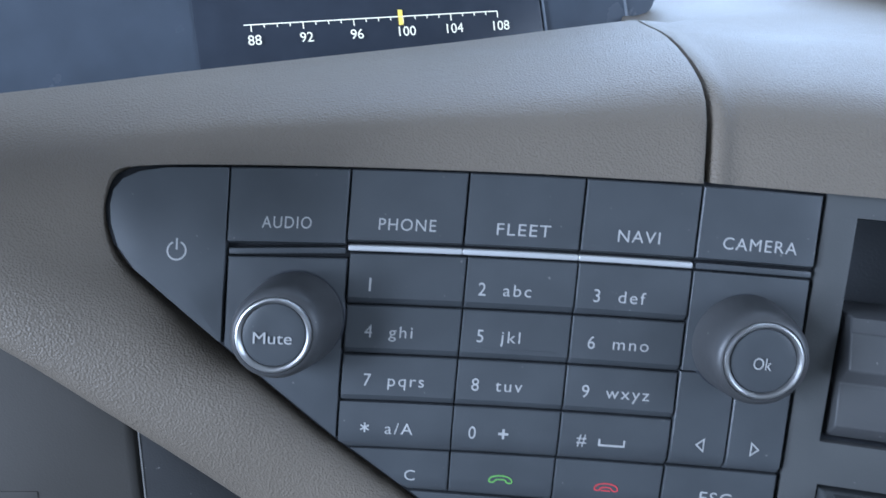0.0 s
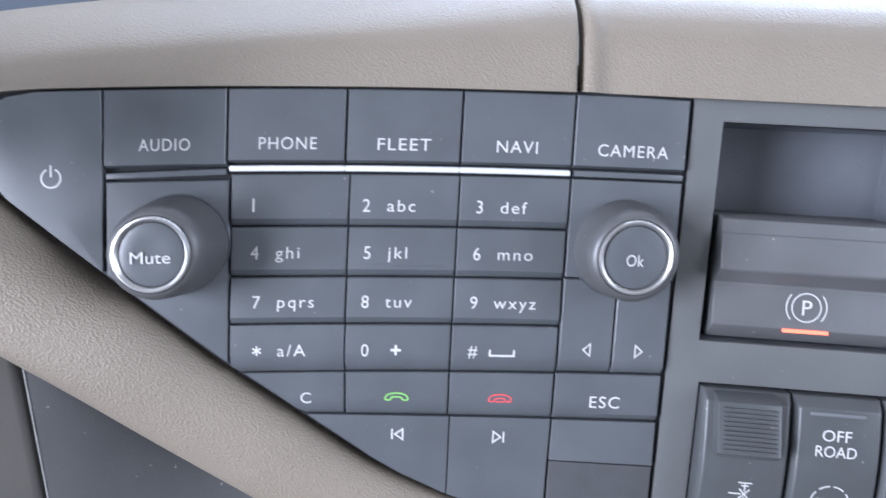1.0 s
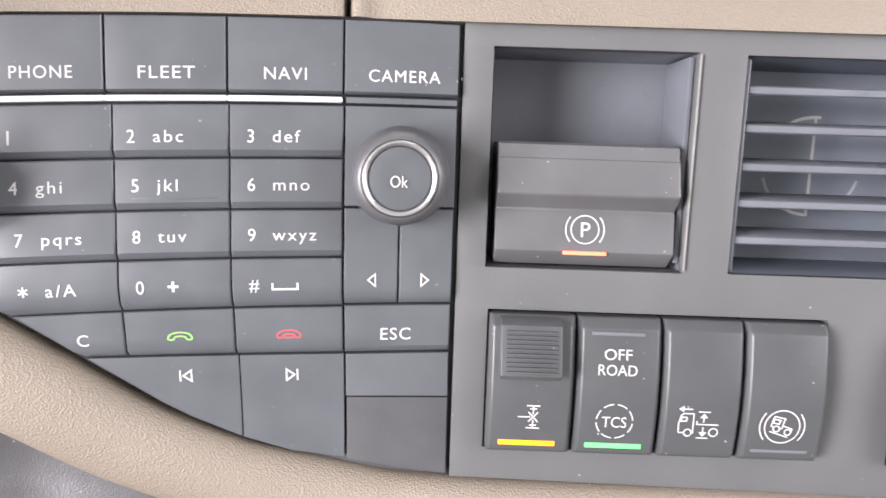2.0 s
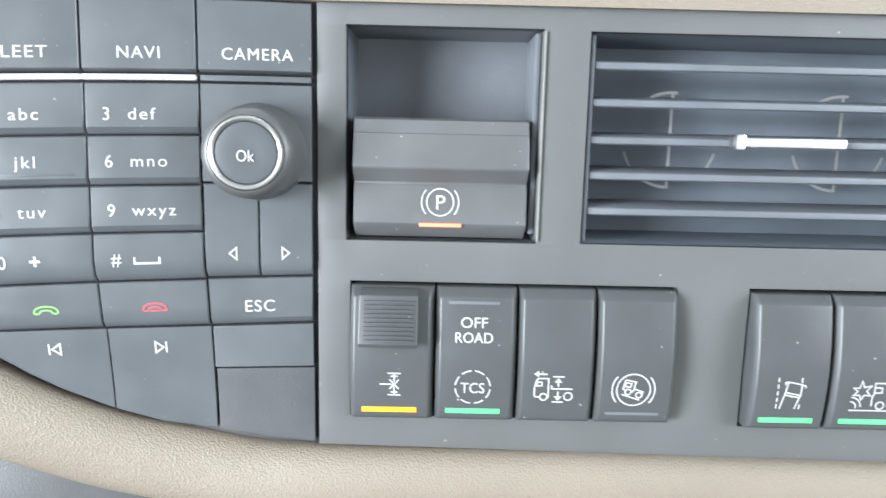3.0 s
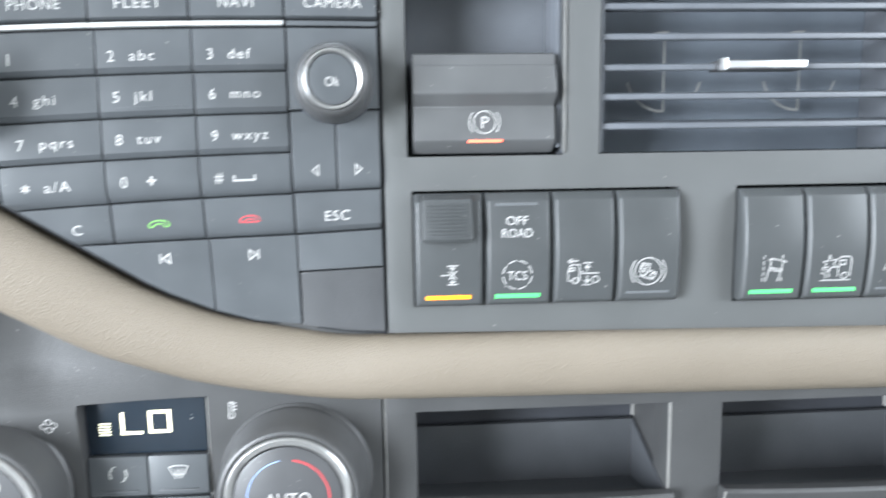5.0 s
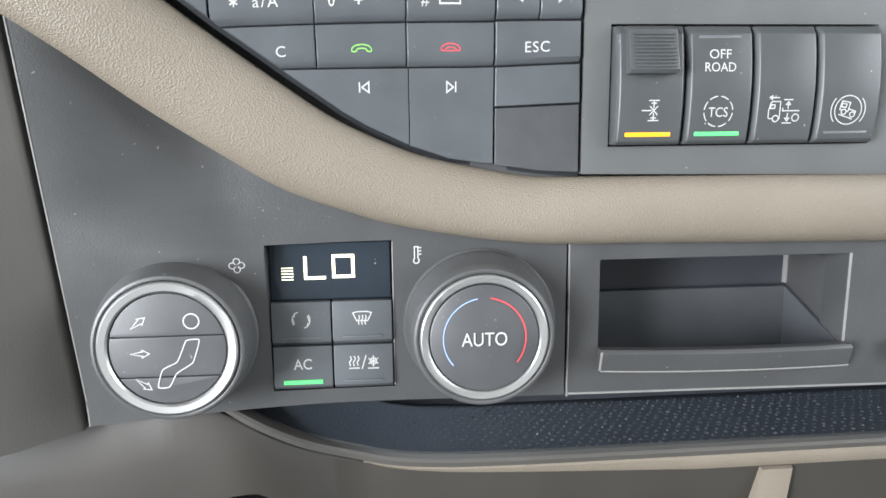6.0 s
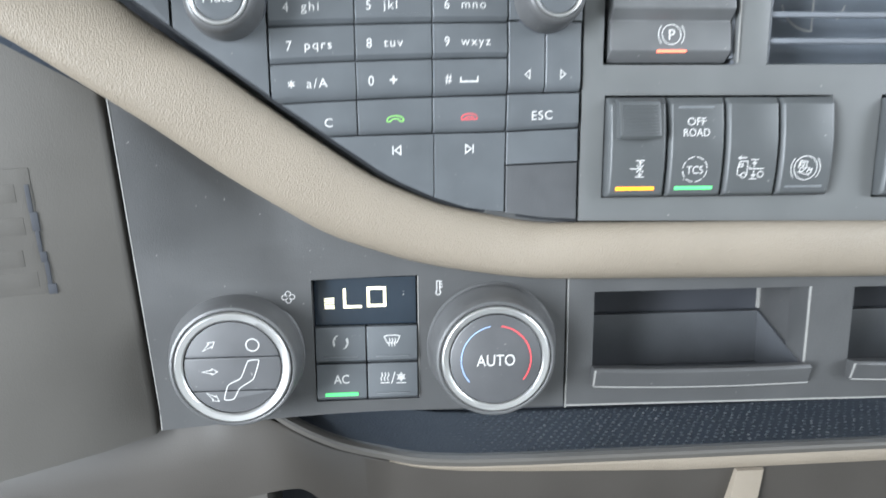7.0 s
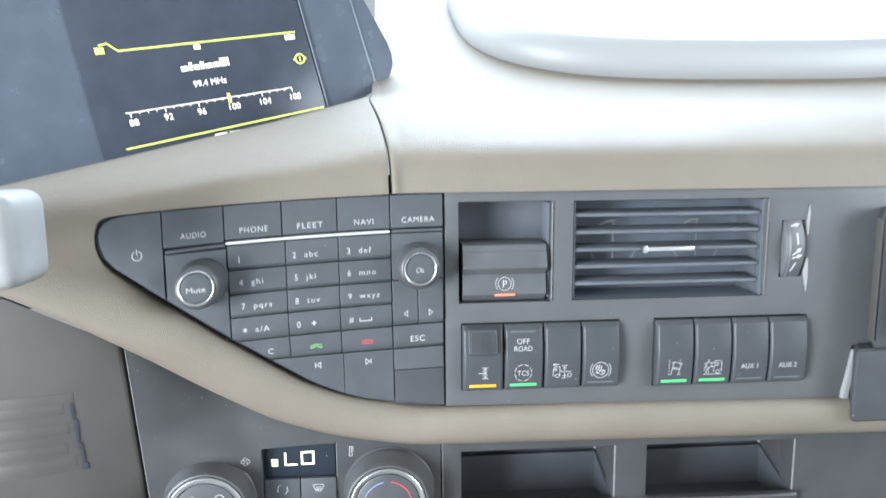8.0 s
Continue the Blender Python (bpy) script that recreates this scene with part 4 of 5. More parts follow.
def climate_knob(base, face, r, front, ring, inner, label):
    """A tapered grip with a silver ring round its face; base and face are the middles of its two ends."""
    (bx, by, bz), (fx, fy, fz) = base, face
    deep = by - fy
    tilt = lambda c: c + Vector((fx - bx, 0, fz - bz)) * ((by - c.y) / deep)
    body = [(r - 1.5, 6), (r + 0.5, 0.4), (r + 0.5, -0.6), (r, -1.2), (r - 0.3, -1.8), (r - 0.1, -2.6), (r - 0.5, -4.4), (front + 1.8, -deep * 0.5), (front + 0.9, -deep * 0.78), (front + 0.4, -deep * 0.92), (front - 0.3, -deep - 0.2),
            (front - 1.1, -deep - 0.5), (ring + 0.3, -deep - 0.2), (ring, -deep + 1)]
    edge = [(ring, -deep + 0.8), (ring - 0.05, -deep - 0.5), (ring - 0.4, -deep - 1.2), (ring - 0.9, -deep - 1.5), (inner + 0.9, -deep - 1.2), (inner + 0.3, -deep - 0.6), (inner, -deep + 1)]
    knob = part("knob", shaped(lathe(body, bx, by, bz, 96), tilt), GRIP, climate, label)
    part("ring", shaped(lathe(edge, bx, by, bz, 96), tilt), SILVER, knob, "satin silver ring")
    return knob


# air distribution and fan knob, with three push segments
KX, KZ, KD = -142.4, -54.1, 22.0
knob = climate_knob((-144.2, -1.2, -54.4), (KX, 4 - KD, KZ), 27.6, 24.8, 22.9, 19.0, "black chrome-ringed fan knob with three air-direction buttons")
part("disc", lathe([(19.8, -KD + 1.0), (0, -KD + 1.0)], KX, 4, KZ, 64), GAP, knob)
rad = 18.8


def segment(z0, z1):
    pts = []
    for i in range(25):
        z = z0 + (z1 - z0) * i / 24
        pts.append((KX + math.sqrt(max(0.0, rad * rad - z * z)), KZ + z))
    left = [(2 * KX - a, b) for a, b in reversed(pts)]
    out = []
    for p in pts + left:
        if not out or math.dist(p, out[-1]) > 0.15:
            out.append(p)
    if math.dist(out[0], out[-1]) < 0.15:
        out.pop()
    return prism(out, 4 - KD - 0.2, 4 - KD + 1.2, 0.4)


yk = 4 - KD - 0.32
for z0, z1 in ((4.55, rad - 0.05), (-9.4, 4.1), (-rad + 0.05, -9.85)):
    part("button", segment(z0, z1), KNOB, knob)
ARROW = [(-3.0, 0), (0.9, 0.8), (0.7, 1.35), (3.0, 0), (0.7, -1.35), (0.9, -0.8), (-3.0, 0)]


def turned(pts, a):
    c, s = math.cos(radians(a)), math.sin(radians(a))
    return [(x * c - z * s, x * s + z * c) for x, z in pts]


SEAT = [(2.4, 6.6), (2.9, 7.4), (6.7, 7.7), (7.1, 6.9), (4.9, 0.4), (4.2, -0.8), (-0.8, -3.7), (-1.6, -4.8), (-3.2, -8.0), (-4.0, -8.8), (-7.0, -8.9), (-7.4, -8.2), (-5.9, -3.2), (-5.0, -2.1), (-1.0, -0.4), (-0.1, 0.6), (2.4, 6.6)]
part("legend", ribbon([turned(ARROW, 38)], 0.32, KX - 8.9, yk, KZ + 9.0), PRINT, knob, flat=True)
part("legend", ribbon([turned(ARROW, 0)], 0.32, KX - 9.0, yk, KZ - 1.4), PRINT, knob, flat=True)
part("legend", ribbon([turned(ARROW, -38)], 0.32, KX - 8.5, yk, KZ - 12.0), PRINT, knob, flat=True)
part("legend", ribbon([arc(0, 0, 2.5, 0, 360, 24)], 0.42, KX + 8.1, yk, KZ + 9.2), PRINT, knob, flat=True)
part("legend", ribbon([rounded(SEAT, 1)], 0.38, KX + 3.3, yk - 0.1, KZ - 4.5), PRINT, knob, "white seat outline", flat=True)

# temperature knob
TX, TZ, TD = -36.6, -55.8, 17.0
knob = climate_knob((-35.9, 4.0, -55.5), (TX, 4 - TD, TZ), 28.0, 24.9, 22.8, 19.2, "black chrome-ringed temperature knob lettered AUTO")
part("cap", lathe([(19.3, -TD + 1), (19.1, -TD - 0.6), (18.5, -TD - 1.0), (0, -TD - 0.7)], TX, 4, TZ, 96), KNOB, knob, "black push cap")
yt = 4 - TD - 1.15
part("legend", lettering("AUTO", 4.9, TX, yt, TZ - 0.2, width=16.0), PRINT, knob, flat=True)
part("legend", ribbon([arc(0, 0, 14.5, 100, 220, 30)], 0.42, TX, yt, TZ), PRINT_BLUE, knob, "blue cooler arc", flat=True)
part("legend", ribbon([arc(0, 0, 14.5, 82, -38, 30)], 0.48, TX, yt, TZ), PRINT_RED, knob, "red warmer arc", flat=True)

# display and four buttons
part("bezel", cut_sheet([DISP[0] + 0.2, DISP[1] - 0.2], [DISP[2] + 0.2, DISP[3] - 0.2], [], 9, -5, 0.4), GAP, climate)
part("edge_bead", box(DISP[1] - 0.3, DISP[1] + 0.15, 3.7, 4.6, DISP[2] + 0.6, DISP[3] - 0.4, 0.12), EDGE, climate, "edge bead painted as a highlight")
glass = part("display", box(-112.1, -68.8, 4.8, 8.5, -44.7, -23.8, 0.4), GLASS_BLACK, climate, "black display glass reading LO")
L = [[(-3.3, 4.0), (-3.3, -4.0), (3.9, -4.0)]]
O = [[(-3.5, 3.8), (3.5, 3.8), (3.5, -3.8), (-3.5, -3.8), (-3.5, 3.8)]]
part("digit", ribbon(L, 1.1, -96.0, 4.6, -32.6), SEGMENT, glass, "glowing letter L", flat=True)
part("digit", ribbon(O, 1.1, -85.7, 4.6, -32.5), SEGMENT, glass, "glowing letter O", flat=True)
part("level_bars", ribbon([[(-2.1, z), (2.1, z)] for z in (-2.1, -1.05, 0, 1.05, 2.1)], 0.4, -105.8, 4.6, -34.9), SEGMENT, glass, "glowing fan level bars", flat=True)
COOL = [arc(0, 0, 3.2, 130, 215, 8), [(-1.0, 2.9), (-2.2, 2.5), (-2.4, 1.0)], [(-2.9, 0.6), (-2.4, -1.4)], arc(0, 0, 3.2, -50, 35, 8), [(1.0, -2.9), (2.2, -2.5), (2.4, -1.0)], [(2.9, -0.6), (2.4, 1.4)]]
DEFROST = [[(-3.4, 2.0), (-2.0, -0.9), (2.0, -0.9), (3.4, 2.0), (1.8, 2.5), (-1.8, 2.5), (-3.4, 2.0)]] + [[(x, 1.2), (x + 0.3, 0.2), (x - 0.3, -0.9), (x, -2.4)] for x in (-1.2, 0, 1.2)]
HEAT = [[(x, 2.4), (x + 0.4, 1.2), (x - 0.4, 0), (x, -1.4)] for x in (-4.8, -3.4, -2.0)] + [[(-5.4, -2.2), (-1.4, -2.2)], [(-0.6, -2.6), (1.0, 2.6)]] + \
       [[(3.6 + 2.1 * math.cos(radians(a)), 0.3 + 2.1 * math.sin(radians(a))), (3.6 - 2.1 * math.cos(radians(a)), 0.3 - 2.1 * math.sin(radians(a)))] for a in (90, 30, 150)] + [[(1.6, -2.4), (5.6, -2.4)], arc(3.6, 0.3, 1.25, 0, 360, 6)]
BUTTONS = [(-112.1, -90.8, -61.3, -45.2, COOL, LED_OFF), (-90.2, -68.6, -61.3, -45.2, DEFROST, LED_OFF), (-112.1, -90.8, -78.2, -61.8, None, LED_GREEN), (-90.2, -68.6, -78.2, -61.8, HEAT, LED_OFF)]
for x0, x1, z0, z1, icon, light in BUTTONS:
    prof = [(9, z0), (3.8, z0), (2.2, z0 + 1.4), (2.9, z1), (9, z1)]
    but = part("button", sweep_x(prof, x0, x1, 0.4), KEY, climate)
    cx, cz = (x0 + x1) / 2, (z0 + z1) / 2 + 1.6
    lay = lambda c: Vector((c.x, 2.2 + (c.z - z0 - 1.4) * 0.7 / (z1 - z0 - 1.4) - 0.22, c.z))
    bm = ribbon(icon, 0.42, cx, 0, cz, shape=lay) if icon else shaped(lettering("AC", 3.9, cx, 0, cz, width=6.6, thick=0.05), lay)
    part("legend", bm, PRINT, but, flat=True)
    hb = 0.7 if light is LED_GREEN else 0.25
    part("indicator", box(cx - 7.2, cx + 7.0, 1.7, 3.2, z0 + 3.0 - hb, z0 + 3.0 + hb, 0.15), light, but, "lit green indicator bar" if light is LED_GREEN else "")

# printed fan and thermometer marks
FAN = [arc(1.35 * math.cos(radians(a)), 1.35 * math.sin(radians(a)), 0.95, a + 150, a - 170, 14) for a in (0, 90, 180, 270)]
bm = ribbon(FAN, 0.34, -121.8, 0, -29.8, 1.12, shape=lambda c: Vector((c.x, panel_front(c.x, c.z) - 0.15, c.z)))
part("legend", bm, PRINT, climate, "white printed fan symbol", flat=True)
bm = ribbon([arc(0, -2.4, 1.2, 130, 410, 16), [(-0.75, -1.5), (-0.75, 3.6), (0.75, 3.6), (0.75, -1.5)], [(0.75, 3.2), (2.2, 3.2)], [(0.75, 1.8), (2.2, 1.8)], [(0.75, 0.4), (2.2, 0.4)]], 0.42, -59.2, 3.8, -29.0, 0.85)
part("legend", bm, PRINT, climate, "white printed thermometer", flat=True)


# storage trays
def tray(x0, x1, z0, z1, label):
    """A pull-out bin with a bowed lip, in a shallow recess with a stepped cheek at its far end."""
    t = thing("storage_tray", ((x0 + x1) / 2, 4, z0), label, "storage tray", "storage trays in the lower fascia")
    part("cavity", cut_sheet([x0 - 1, x1 + 4], [z0 - 18.6, z1 + 1], [], 50, -32, 0.6), TRAY_BACK, t, "recess behind the tray, painted lighter as if lit")
    lip = sweep_x([(10, z0 - 10.0), (2, z0 - 10.0), (0.2, z0 - 9.2), (-2.0, z0 - 1.8), (-0.8, z0 - 0.5), (4, z0 - 0.9), (6, z0 - 3.4), (10, z0 - 5.6)], x0 - 0.5, x1 + 1.2, 0.5)
    for x in range(int(x0) + 8, int(x1), 9):
        bmesh.ops.bisect_plane(lip, geom=lip.verts[:] + lip.edges[:] + lip.faces[:], plane_co=(x, 0, 0), plane_no=(1, 0, 0))
    mid, half = (x0 + x1) / 2, (x1 - x0) / 2
    sag = lambda x: 1.0 * (1 - ((x - mid) / half) ** 2) + 0.014 * (x - x0)
    for v in lip.verts:
        v.co.z -= sag(v.co.x)
    front = part("lip", lip, LOWER, t)
    run = [x0 - 0.3 + (x1 - x0 + 1.2) * i / 12 for i in range(13)]
    bead = skin([[Vector((x, y, z0 + z - sag(x))) for y, z in ((-0.05, -9.0), (-0.45, -9.4), (0.2, -9.9), (2.2, -10.3))] for x in run])
    part("edge_bead", bead, EDGE, front, "edge bead painted as a highlight")
    part("edge_bead", shaped(box(x0 - 0.7, x0 + 0.2, 0.2, 0.9, z0 - 9.2, z0 - 1.2, 0.2), lambda c: Vector((c.x, c.y - 0.3 * (c.z - z0 + 9.2), c.z))), EDGE, front, "edge bead painted as a highlight")
    part("tray_back", sweep_x([(44, z0 + 10.6), (46, z0 + 11), (47, z0 + 10), (47, z0 - 17), (43, z0 - 17)], x0, x1 + 0.4, 0.5), TRAY_GREY, t)
    part("tray_floor", sweep_x([(5, z0 - 5), (11, z0 - 13), (46, z0 - 16), (46, z0 - 17.4), (9, z0 - 15.6), (3, z0 - 8)], x0, x1 + 0.4), TRAY_GREY, t)
    side = [(5, z0 - 10), (5, z0 - 3.4), (44, z0 + 10.6), (44, z0 - 17)]
    bm = bmesh.new()
    a = [bm.verts.new((x1 - 0.6, y, z)) for y, z in side]
    b = [bm.verts.new((x1 + 0.7, y, z)) for y, z in side]
    bm.faces.new(a)
    bm.faces.new(b[::-1])
    for i in range(4):
        bm.faces.new((a[i], b[i], b[(i + 1) % 4], a[(i + 1) % 4]))
    bevel(bm, 0.4, 2)
    part("tray_side", bm, TRAY_GREY, t)
    part("front_cheek", box(x1 + 0.9, x1 + 2.4, 4.6, 13.4, z0 - 8, z1 + 0.4, 0.5), LOWER, t)
    part("side_cheek", box(x1 + 1.2, x1 + 2.4, 14.2, 47, z0 - 17, z1 + 0.6, 0.5), LOWER, t)
    part("corner_bead", box(x1 + 0.3, x1 + 1.5, 45.4, 48, z0 + 11.5, z1 + 0.6, 0.3), EDGE, t, "edge bead painted as a highlight")
    part("edge_bead", box(x1 + 0.3, x1 + 1.3, 13.3, 14.2, z0 - 2, z1 + 0.4, 0.2), EDGE, t, "edge bead painted as a highlight")
    part("edge_bead", box(x1 + 0.3, x1 + 1.3, 3.7, 4.7, z0 - 3, z1 + 0.2, 0.2), EDGE, t, "edge bead painted as a highlight")
    # black bar stands in for a dark slot in the cheek
    part("latch", box(x1 + 0.6, x1 + 1.5, 17, 27, z1 - 4.6, z1 - 3.2, 0.3), GAP, t, "small black bar standing in for a slot")
    return t


tray(*TRAY, "dark open storage tray with a raised front lip")
tray(*TRAY_B, "second dark open storage tray beside the first")

# ---- shelf with a studded mat, under the lower fascia ----
shelf = thing("shelf", (60, 60, -130), "recessed dashboard shelf lined with a studded black mat", "shelf")
SHELF_EDGE = [(-136, -81), (-126, -89.5), (-115, -98.5), (-105, -106), (-94, -112.5), (-82, -117.6), (-70, -120.6), (-54, -122.4), (-28, -123.4), (40, -123.6), (340, -122.6)]


def shelf_out(x):
    """How far back the shelf's front edge lies: it comes forward at its left end."""
    t = min(1.0, max(0.0, (-78 - x) / 56))
    return 33 - 22 * t * t * (3 - 2 * t)


bm = bmesh.new()
a = [bm.verts.new((x, shelf_out(x) + 2, z - 4)) for x, z in SHELF_EDGE]
b = [bm.verts.new((x, 160, z - 2)) for x, z in SHELF_EDGE]
c = [bm.verts.new((x, 160, -60)) for x, z in SHELF_EDGE]
for i in range(len(a) - 1):
    bm.faces.new((a[i], a[i + 1], b[i + 1], b[i]))
    bm.faces.new((b[i], b[i + 1], c[i + 1], c[i]))
part("mat", bm, RUBBER_MAT, shelf, "studded black rubber mat")
bm = bmesh.new()
rnd = random.Random(4)
for i in range(68):
    for j in range(15):
        x, y = -96 + i * 4.9 + (j % 2) * 2.4 + rnd.uniform(-0.7, 0.7), 41 + j * 3.5 + rnd.uniform(-0.6, 0.6)
        z, r, tall, turn = -127.5 + 0.016 * (y - 35), rnd.uniform(0.75, 1.25), rnd.uniform(0.4, 0.95), rnd.uniform(0, 1)
        rings = []
        for k, up in ((1.0, 0.0), (0.8, 0.6), (0.4, 1.0)):
            rings.append([bm.verts.new((x + r * k * math.cos(a * math.pi / 3 + turn), y + 0.75 * r * k * math.sin(a * math.pi / 3 + turn), z + tall * up)) for a in range(6)])
        bm.faces.new(rings[2])
        for low, top in zip(rings, rings[1:]):
            for a in range(6):
                bm.faces.new((low[a], low[(a + 1) % 6], top[(a + 1) % 6], top[a]))
studs = part("studs", bm, STUD, shelf)
studs["kind"] = "stuff"
edge = [Vector((x, 0, z)) for x, z in SHELF_EDGE]
rows = []
for (p,) in smooth_rows([(e,) for e in edge], 4):
    o = shelf_out(p.x)
    rows.append([p + Vector((0, o + 12, -4)), p + Vector((0, o + 1, 0.2)), p + Vector((0, o - 1.8, -0.6)), p + Vector((0, o - 2.4, -2)), p + Vector((0, o - 1.6, -4.4)), p + Vector((0, o + 2, -5))])
part("rim", skin(rows), GREY_TRIM, shelf, "warm grey rounded rim")

rows = []
for (p,) in smooth_rows([(e,) for e in edge[5:]], 8):
    o = shelf_out(p.x)
    t = min(1.0, max(0.0, (p.x + 80) / 150)) ** 0.8
    rows.append([p + Vector((0, o + 1, -4.4)), p + Vector((0, o - 0.6, -4.8)), p + Vector((0, o - 1.1, -5.4 - 0.6 * t)), p + Vector((0, o - 0.4, -6.0 - 3.4 * t)), p + Vector((0, o + 0.9, -6.2 - 6.4 * t)), p + Vector((0, o + 3.4, -6.4 - 8.4 * t)), p + Vector((0, o + 8, -6.4 - 9.6 * t))])
part("lower_lip", skin(rows), BEIGE, shelf, "beige strip under the rim")

# lower dashboard body under the shelf
LOW_TOP = [(-420, -110), (-300, -101), (-230, -93), (-181, -87.4), (-165, -86.2), (-151, -83)] + [(x - 1, z - 4.6) for x, z in SHELF_EDGE[1:]]
rows = []
for (p,) in smooth_rows([(Vector((x, 0, z)),) for x, z in LOW_TOP], 4):
    drop = min(1.0, max(0.0, (p.x + 126) / 46))
    drop = drop * drop * (3 - 2 * drop)
    foot = -127.5 + min(0.0, p.x + 134) * 0.22 - 70 * drop
    out = shelf_out(p.x)
    rows.append([p + Vector((0, out + 10, 1)), p + Vector((0, out + 1, 0)), p + Vector((0, out, -1.5)), Vector((p.x, out - 1 + 5 * drop, p.z * 0.5 + foot * 0.5)), Vector((p.x, out + 2 + 12 * drop, foot + 2)), Vector((p.x, out + 6 + 12 * drop, foot)), Vector((p.x, out + 30, foot - 2))])
solo("lower_dashboard", skin(rows), LOWER_TRIM, (0, 40, -110), "warm grey lower dashboard edge under the shelf", "dashboard", kind="structure")
bm = skin([[Vector((x, 46, -128)), Vector((x, 44, -170)), Vector((x, 60, -300)), Vector((x, 90, -520))] for x in (-100, 0, 120, 360)])
solo("lower_panel", bm, LOWER_TRIM, (120, 50, -300), "warm grey panel below the shelf", "panel", kind="structure")
bm = box(-420, -139, 20, 60, -520, -122, 3)
solo("knee_bolster", bm, GREY_TRIM, (-280, 30, -300), "warm grey knee bolster below the column panel", "panel", kind="structure")
bm = prism([(95.5, -136), (110.5, -136), (103, -200), (84, -200)], 31, 60, 2)
solo("dashboard_rib", bm, BEIGE, (92, 40, -160), "pale beige upright rib on the lower dashboard", "trim", kind="structure")
bm = shaped(box(0, 150, 45, 70, -240, -138.5, 2.5, 3), lambda c: Vector((112.5 + c.x + (c.z + 138) * 0.11 * (1 - c.x / 150), c.y, c.z)))
solo("lower_flap", bm, LOWER, (190, 45, -190), "dark closed compartment flap on the lower dashboard", "compartment flap", kind="structure")
# black sheet added to make the shade of the hollow below the shelf
bm = box(-420, 420, 96, 102, -540, -120)
solo("lower_carcass", bm, GAP, (0, 99, -330), "added black sheet for the shade behind the lower dashboard", "dashboard", kind="structure")

# ---- steering column side ----
COLUMN = [(0.4, 16), (0.2, 5.0), (-0.5, 3.9), (-1.8, 3.2), (-16, -8), (-48, -26), (-118, -44), (-248, -60)]


def column_depth(x, y, z):
    return lean(z) + 4 + (y - 4) * (1 - 0.6 * min(1.0, max(0.0, (z + 83) / 150)) * min(1.0, max(0.0, -x / 16)))


def column_face(x, z):
    for (a, ya), (b, yb) in zip(COLUMN, COLUMN[1:]):
        if b <= x + 182 <= a:
            return column_depth(x + 182, yb + (ya - yb) * (x + 182 - b) / (a - b), z)
    return 0.0


rows = []
for i in range(13):
    f, row = i / 12, []
    for x, y in COLUMN:
        top, foot = min(96.0, 52 - x * 0.62), -91.4 + min(0.0, x) * 0.06
        z = top + (foot - top) * f
        row.append(Vector((-182.0 + x, column_depth(x, y, z), z)))
    rows.append(row)
solo("column_panel", skin(rows), GREY_TRIM, (-250, -20, 0), "warm grey knee panel beside the steering column", "panel", kind="structure")
clip_set = thing("panel_clip", (-205, -26, -10), "dark ribbed plastic clip on the knee panel", "clip")


def on_column(x0, x1, z0, z1, proud, r=0.2):
    bm = sliced(box(x0, x1, -proud, 3, z0, z1, r), 6.0, 6.0, 200.0)
    return shaped(bm, lambda c: Vector((c.x, column_face(c.x, c.z) + c.y, c.z)))


part("plate", on_column(-247, -206.8, -21, 26, 0.2), GREY_TRIM, clip_set)
for z, x in ((-15.5, -209.6), (-7, -212.8), (5, -210.8), (17, -211.8)):
    part("rib", on_column(-245, x, z - 3.2, z + 3.2, 0.32, 0.1), GREY_TRIM, clip_set)
# dark strips draw the jagged seam and the shade along it
for x, w, z0, z1 in ((-207.2, 2.6, -21.5, -17.5), (-207.0, 1.3, -17.5, -9), (-207.8, 2.0, -9, -5), (-208.0, 1.2, -5, 3), (-208.6, 2.2, 3, 10), (-208.8, 1.4, 10, 20)):
    part("catch", on_column(x, x + w, z0, z1, 0.5, 0.1), GAP, clip_set, "dark strip drawn for a shaded jagged seam")

# steering stalk
stalk = thing("column_stalk", (-205, -85, 90), "light grey steering column stalk with dark markings", "stalk")
part("stalk_end", box(-212, -189.5, -104, -70, 98, 140, 9, 6), STALK, stalk)
part("stalk_barrel", box(-290, -197, -101, -72, 101, 136, 9, 5), STALK, stalk)
for z in (106, 112, 118, 124, 130):
    part("groove", box(-262, -201, -105.2, -97, z - 1.3, z + 1.3, 0.9, 3), WHEEL_GREY, stalk, "grey raised rib")

# ---- instrument cluster behind the hood ----
A = Vector((110, 44, 21.2)).normalized()
N = A.cross(Vector((0, 0.10, 1))).normalized()
B = N.cross(A).normalized() * -1
if B.z < 0:
    B = -B
if N.y > 0:
    N = -N
S0 = Vector((-217.4, 120, 182.7))


def on_screen(a, b, h=0.0):
    return S0 + A * a + B * b + N * h


cluster = thing("instrument_cluster", tuple(on_screen(60, -30)), "grey-blue instrument cluster showing a radio tuning scale", "instrument cluster")


def panel_on_screen(outline, h0, h1, r=0.0):
    return shaped(prism(outline, -h0, -h1, r), lambda c: on_screen(c.x, c.z, -c.y))


part("lens", panel_on_screen([(-330, -120), (-330, 170), (172, 170), (194, 70), (206, 36), (210, 24), (211.5, 15), (210.5, 6), (206, -2), (196, -10), (176, -18), (90, -60), (40, -120)], -2.5, -14, 0), SCREEN_LENS, cluster)
part("screen", panel_on_screen([(-25, -60), (-25, 120), (138, 120), (146, -60)], -0.6, -4, 0.8), SCREEN, cluster, "dark blue-black screen")
part("lens_ridge", panel_on_screen([(191, -10), (180, 120), (181.2, 120), (192.4, -10)], -1.6, -4, 0.2), LENS_EDGE, cluster)
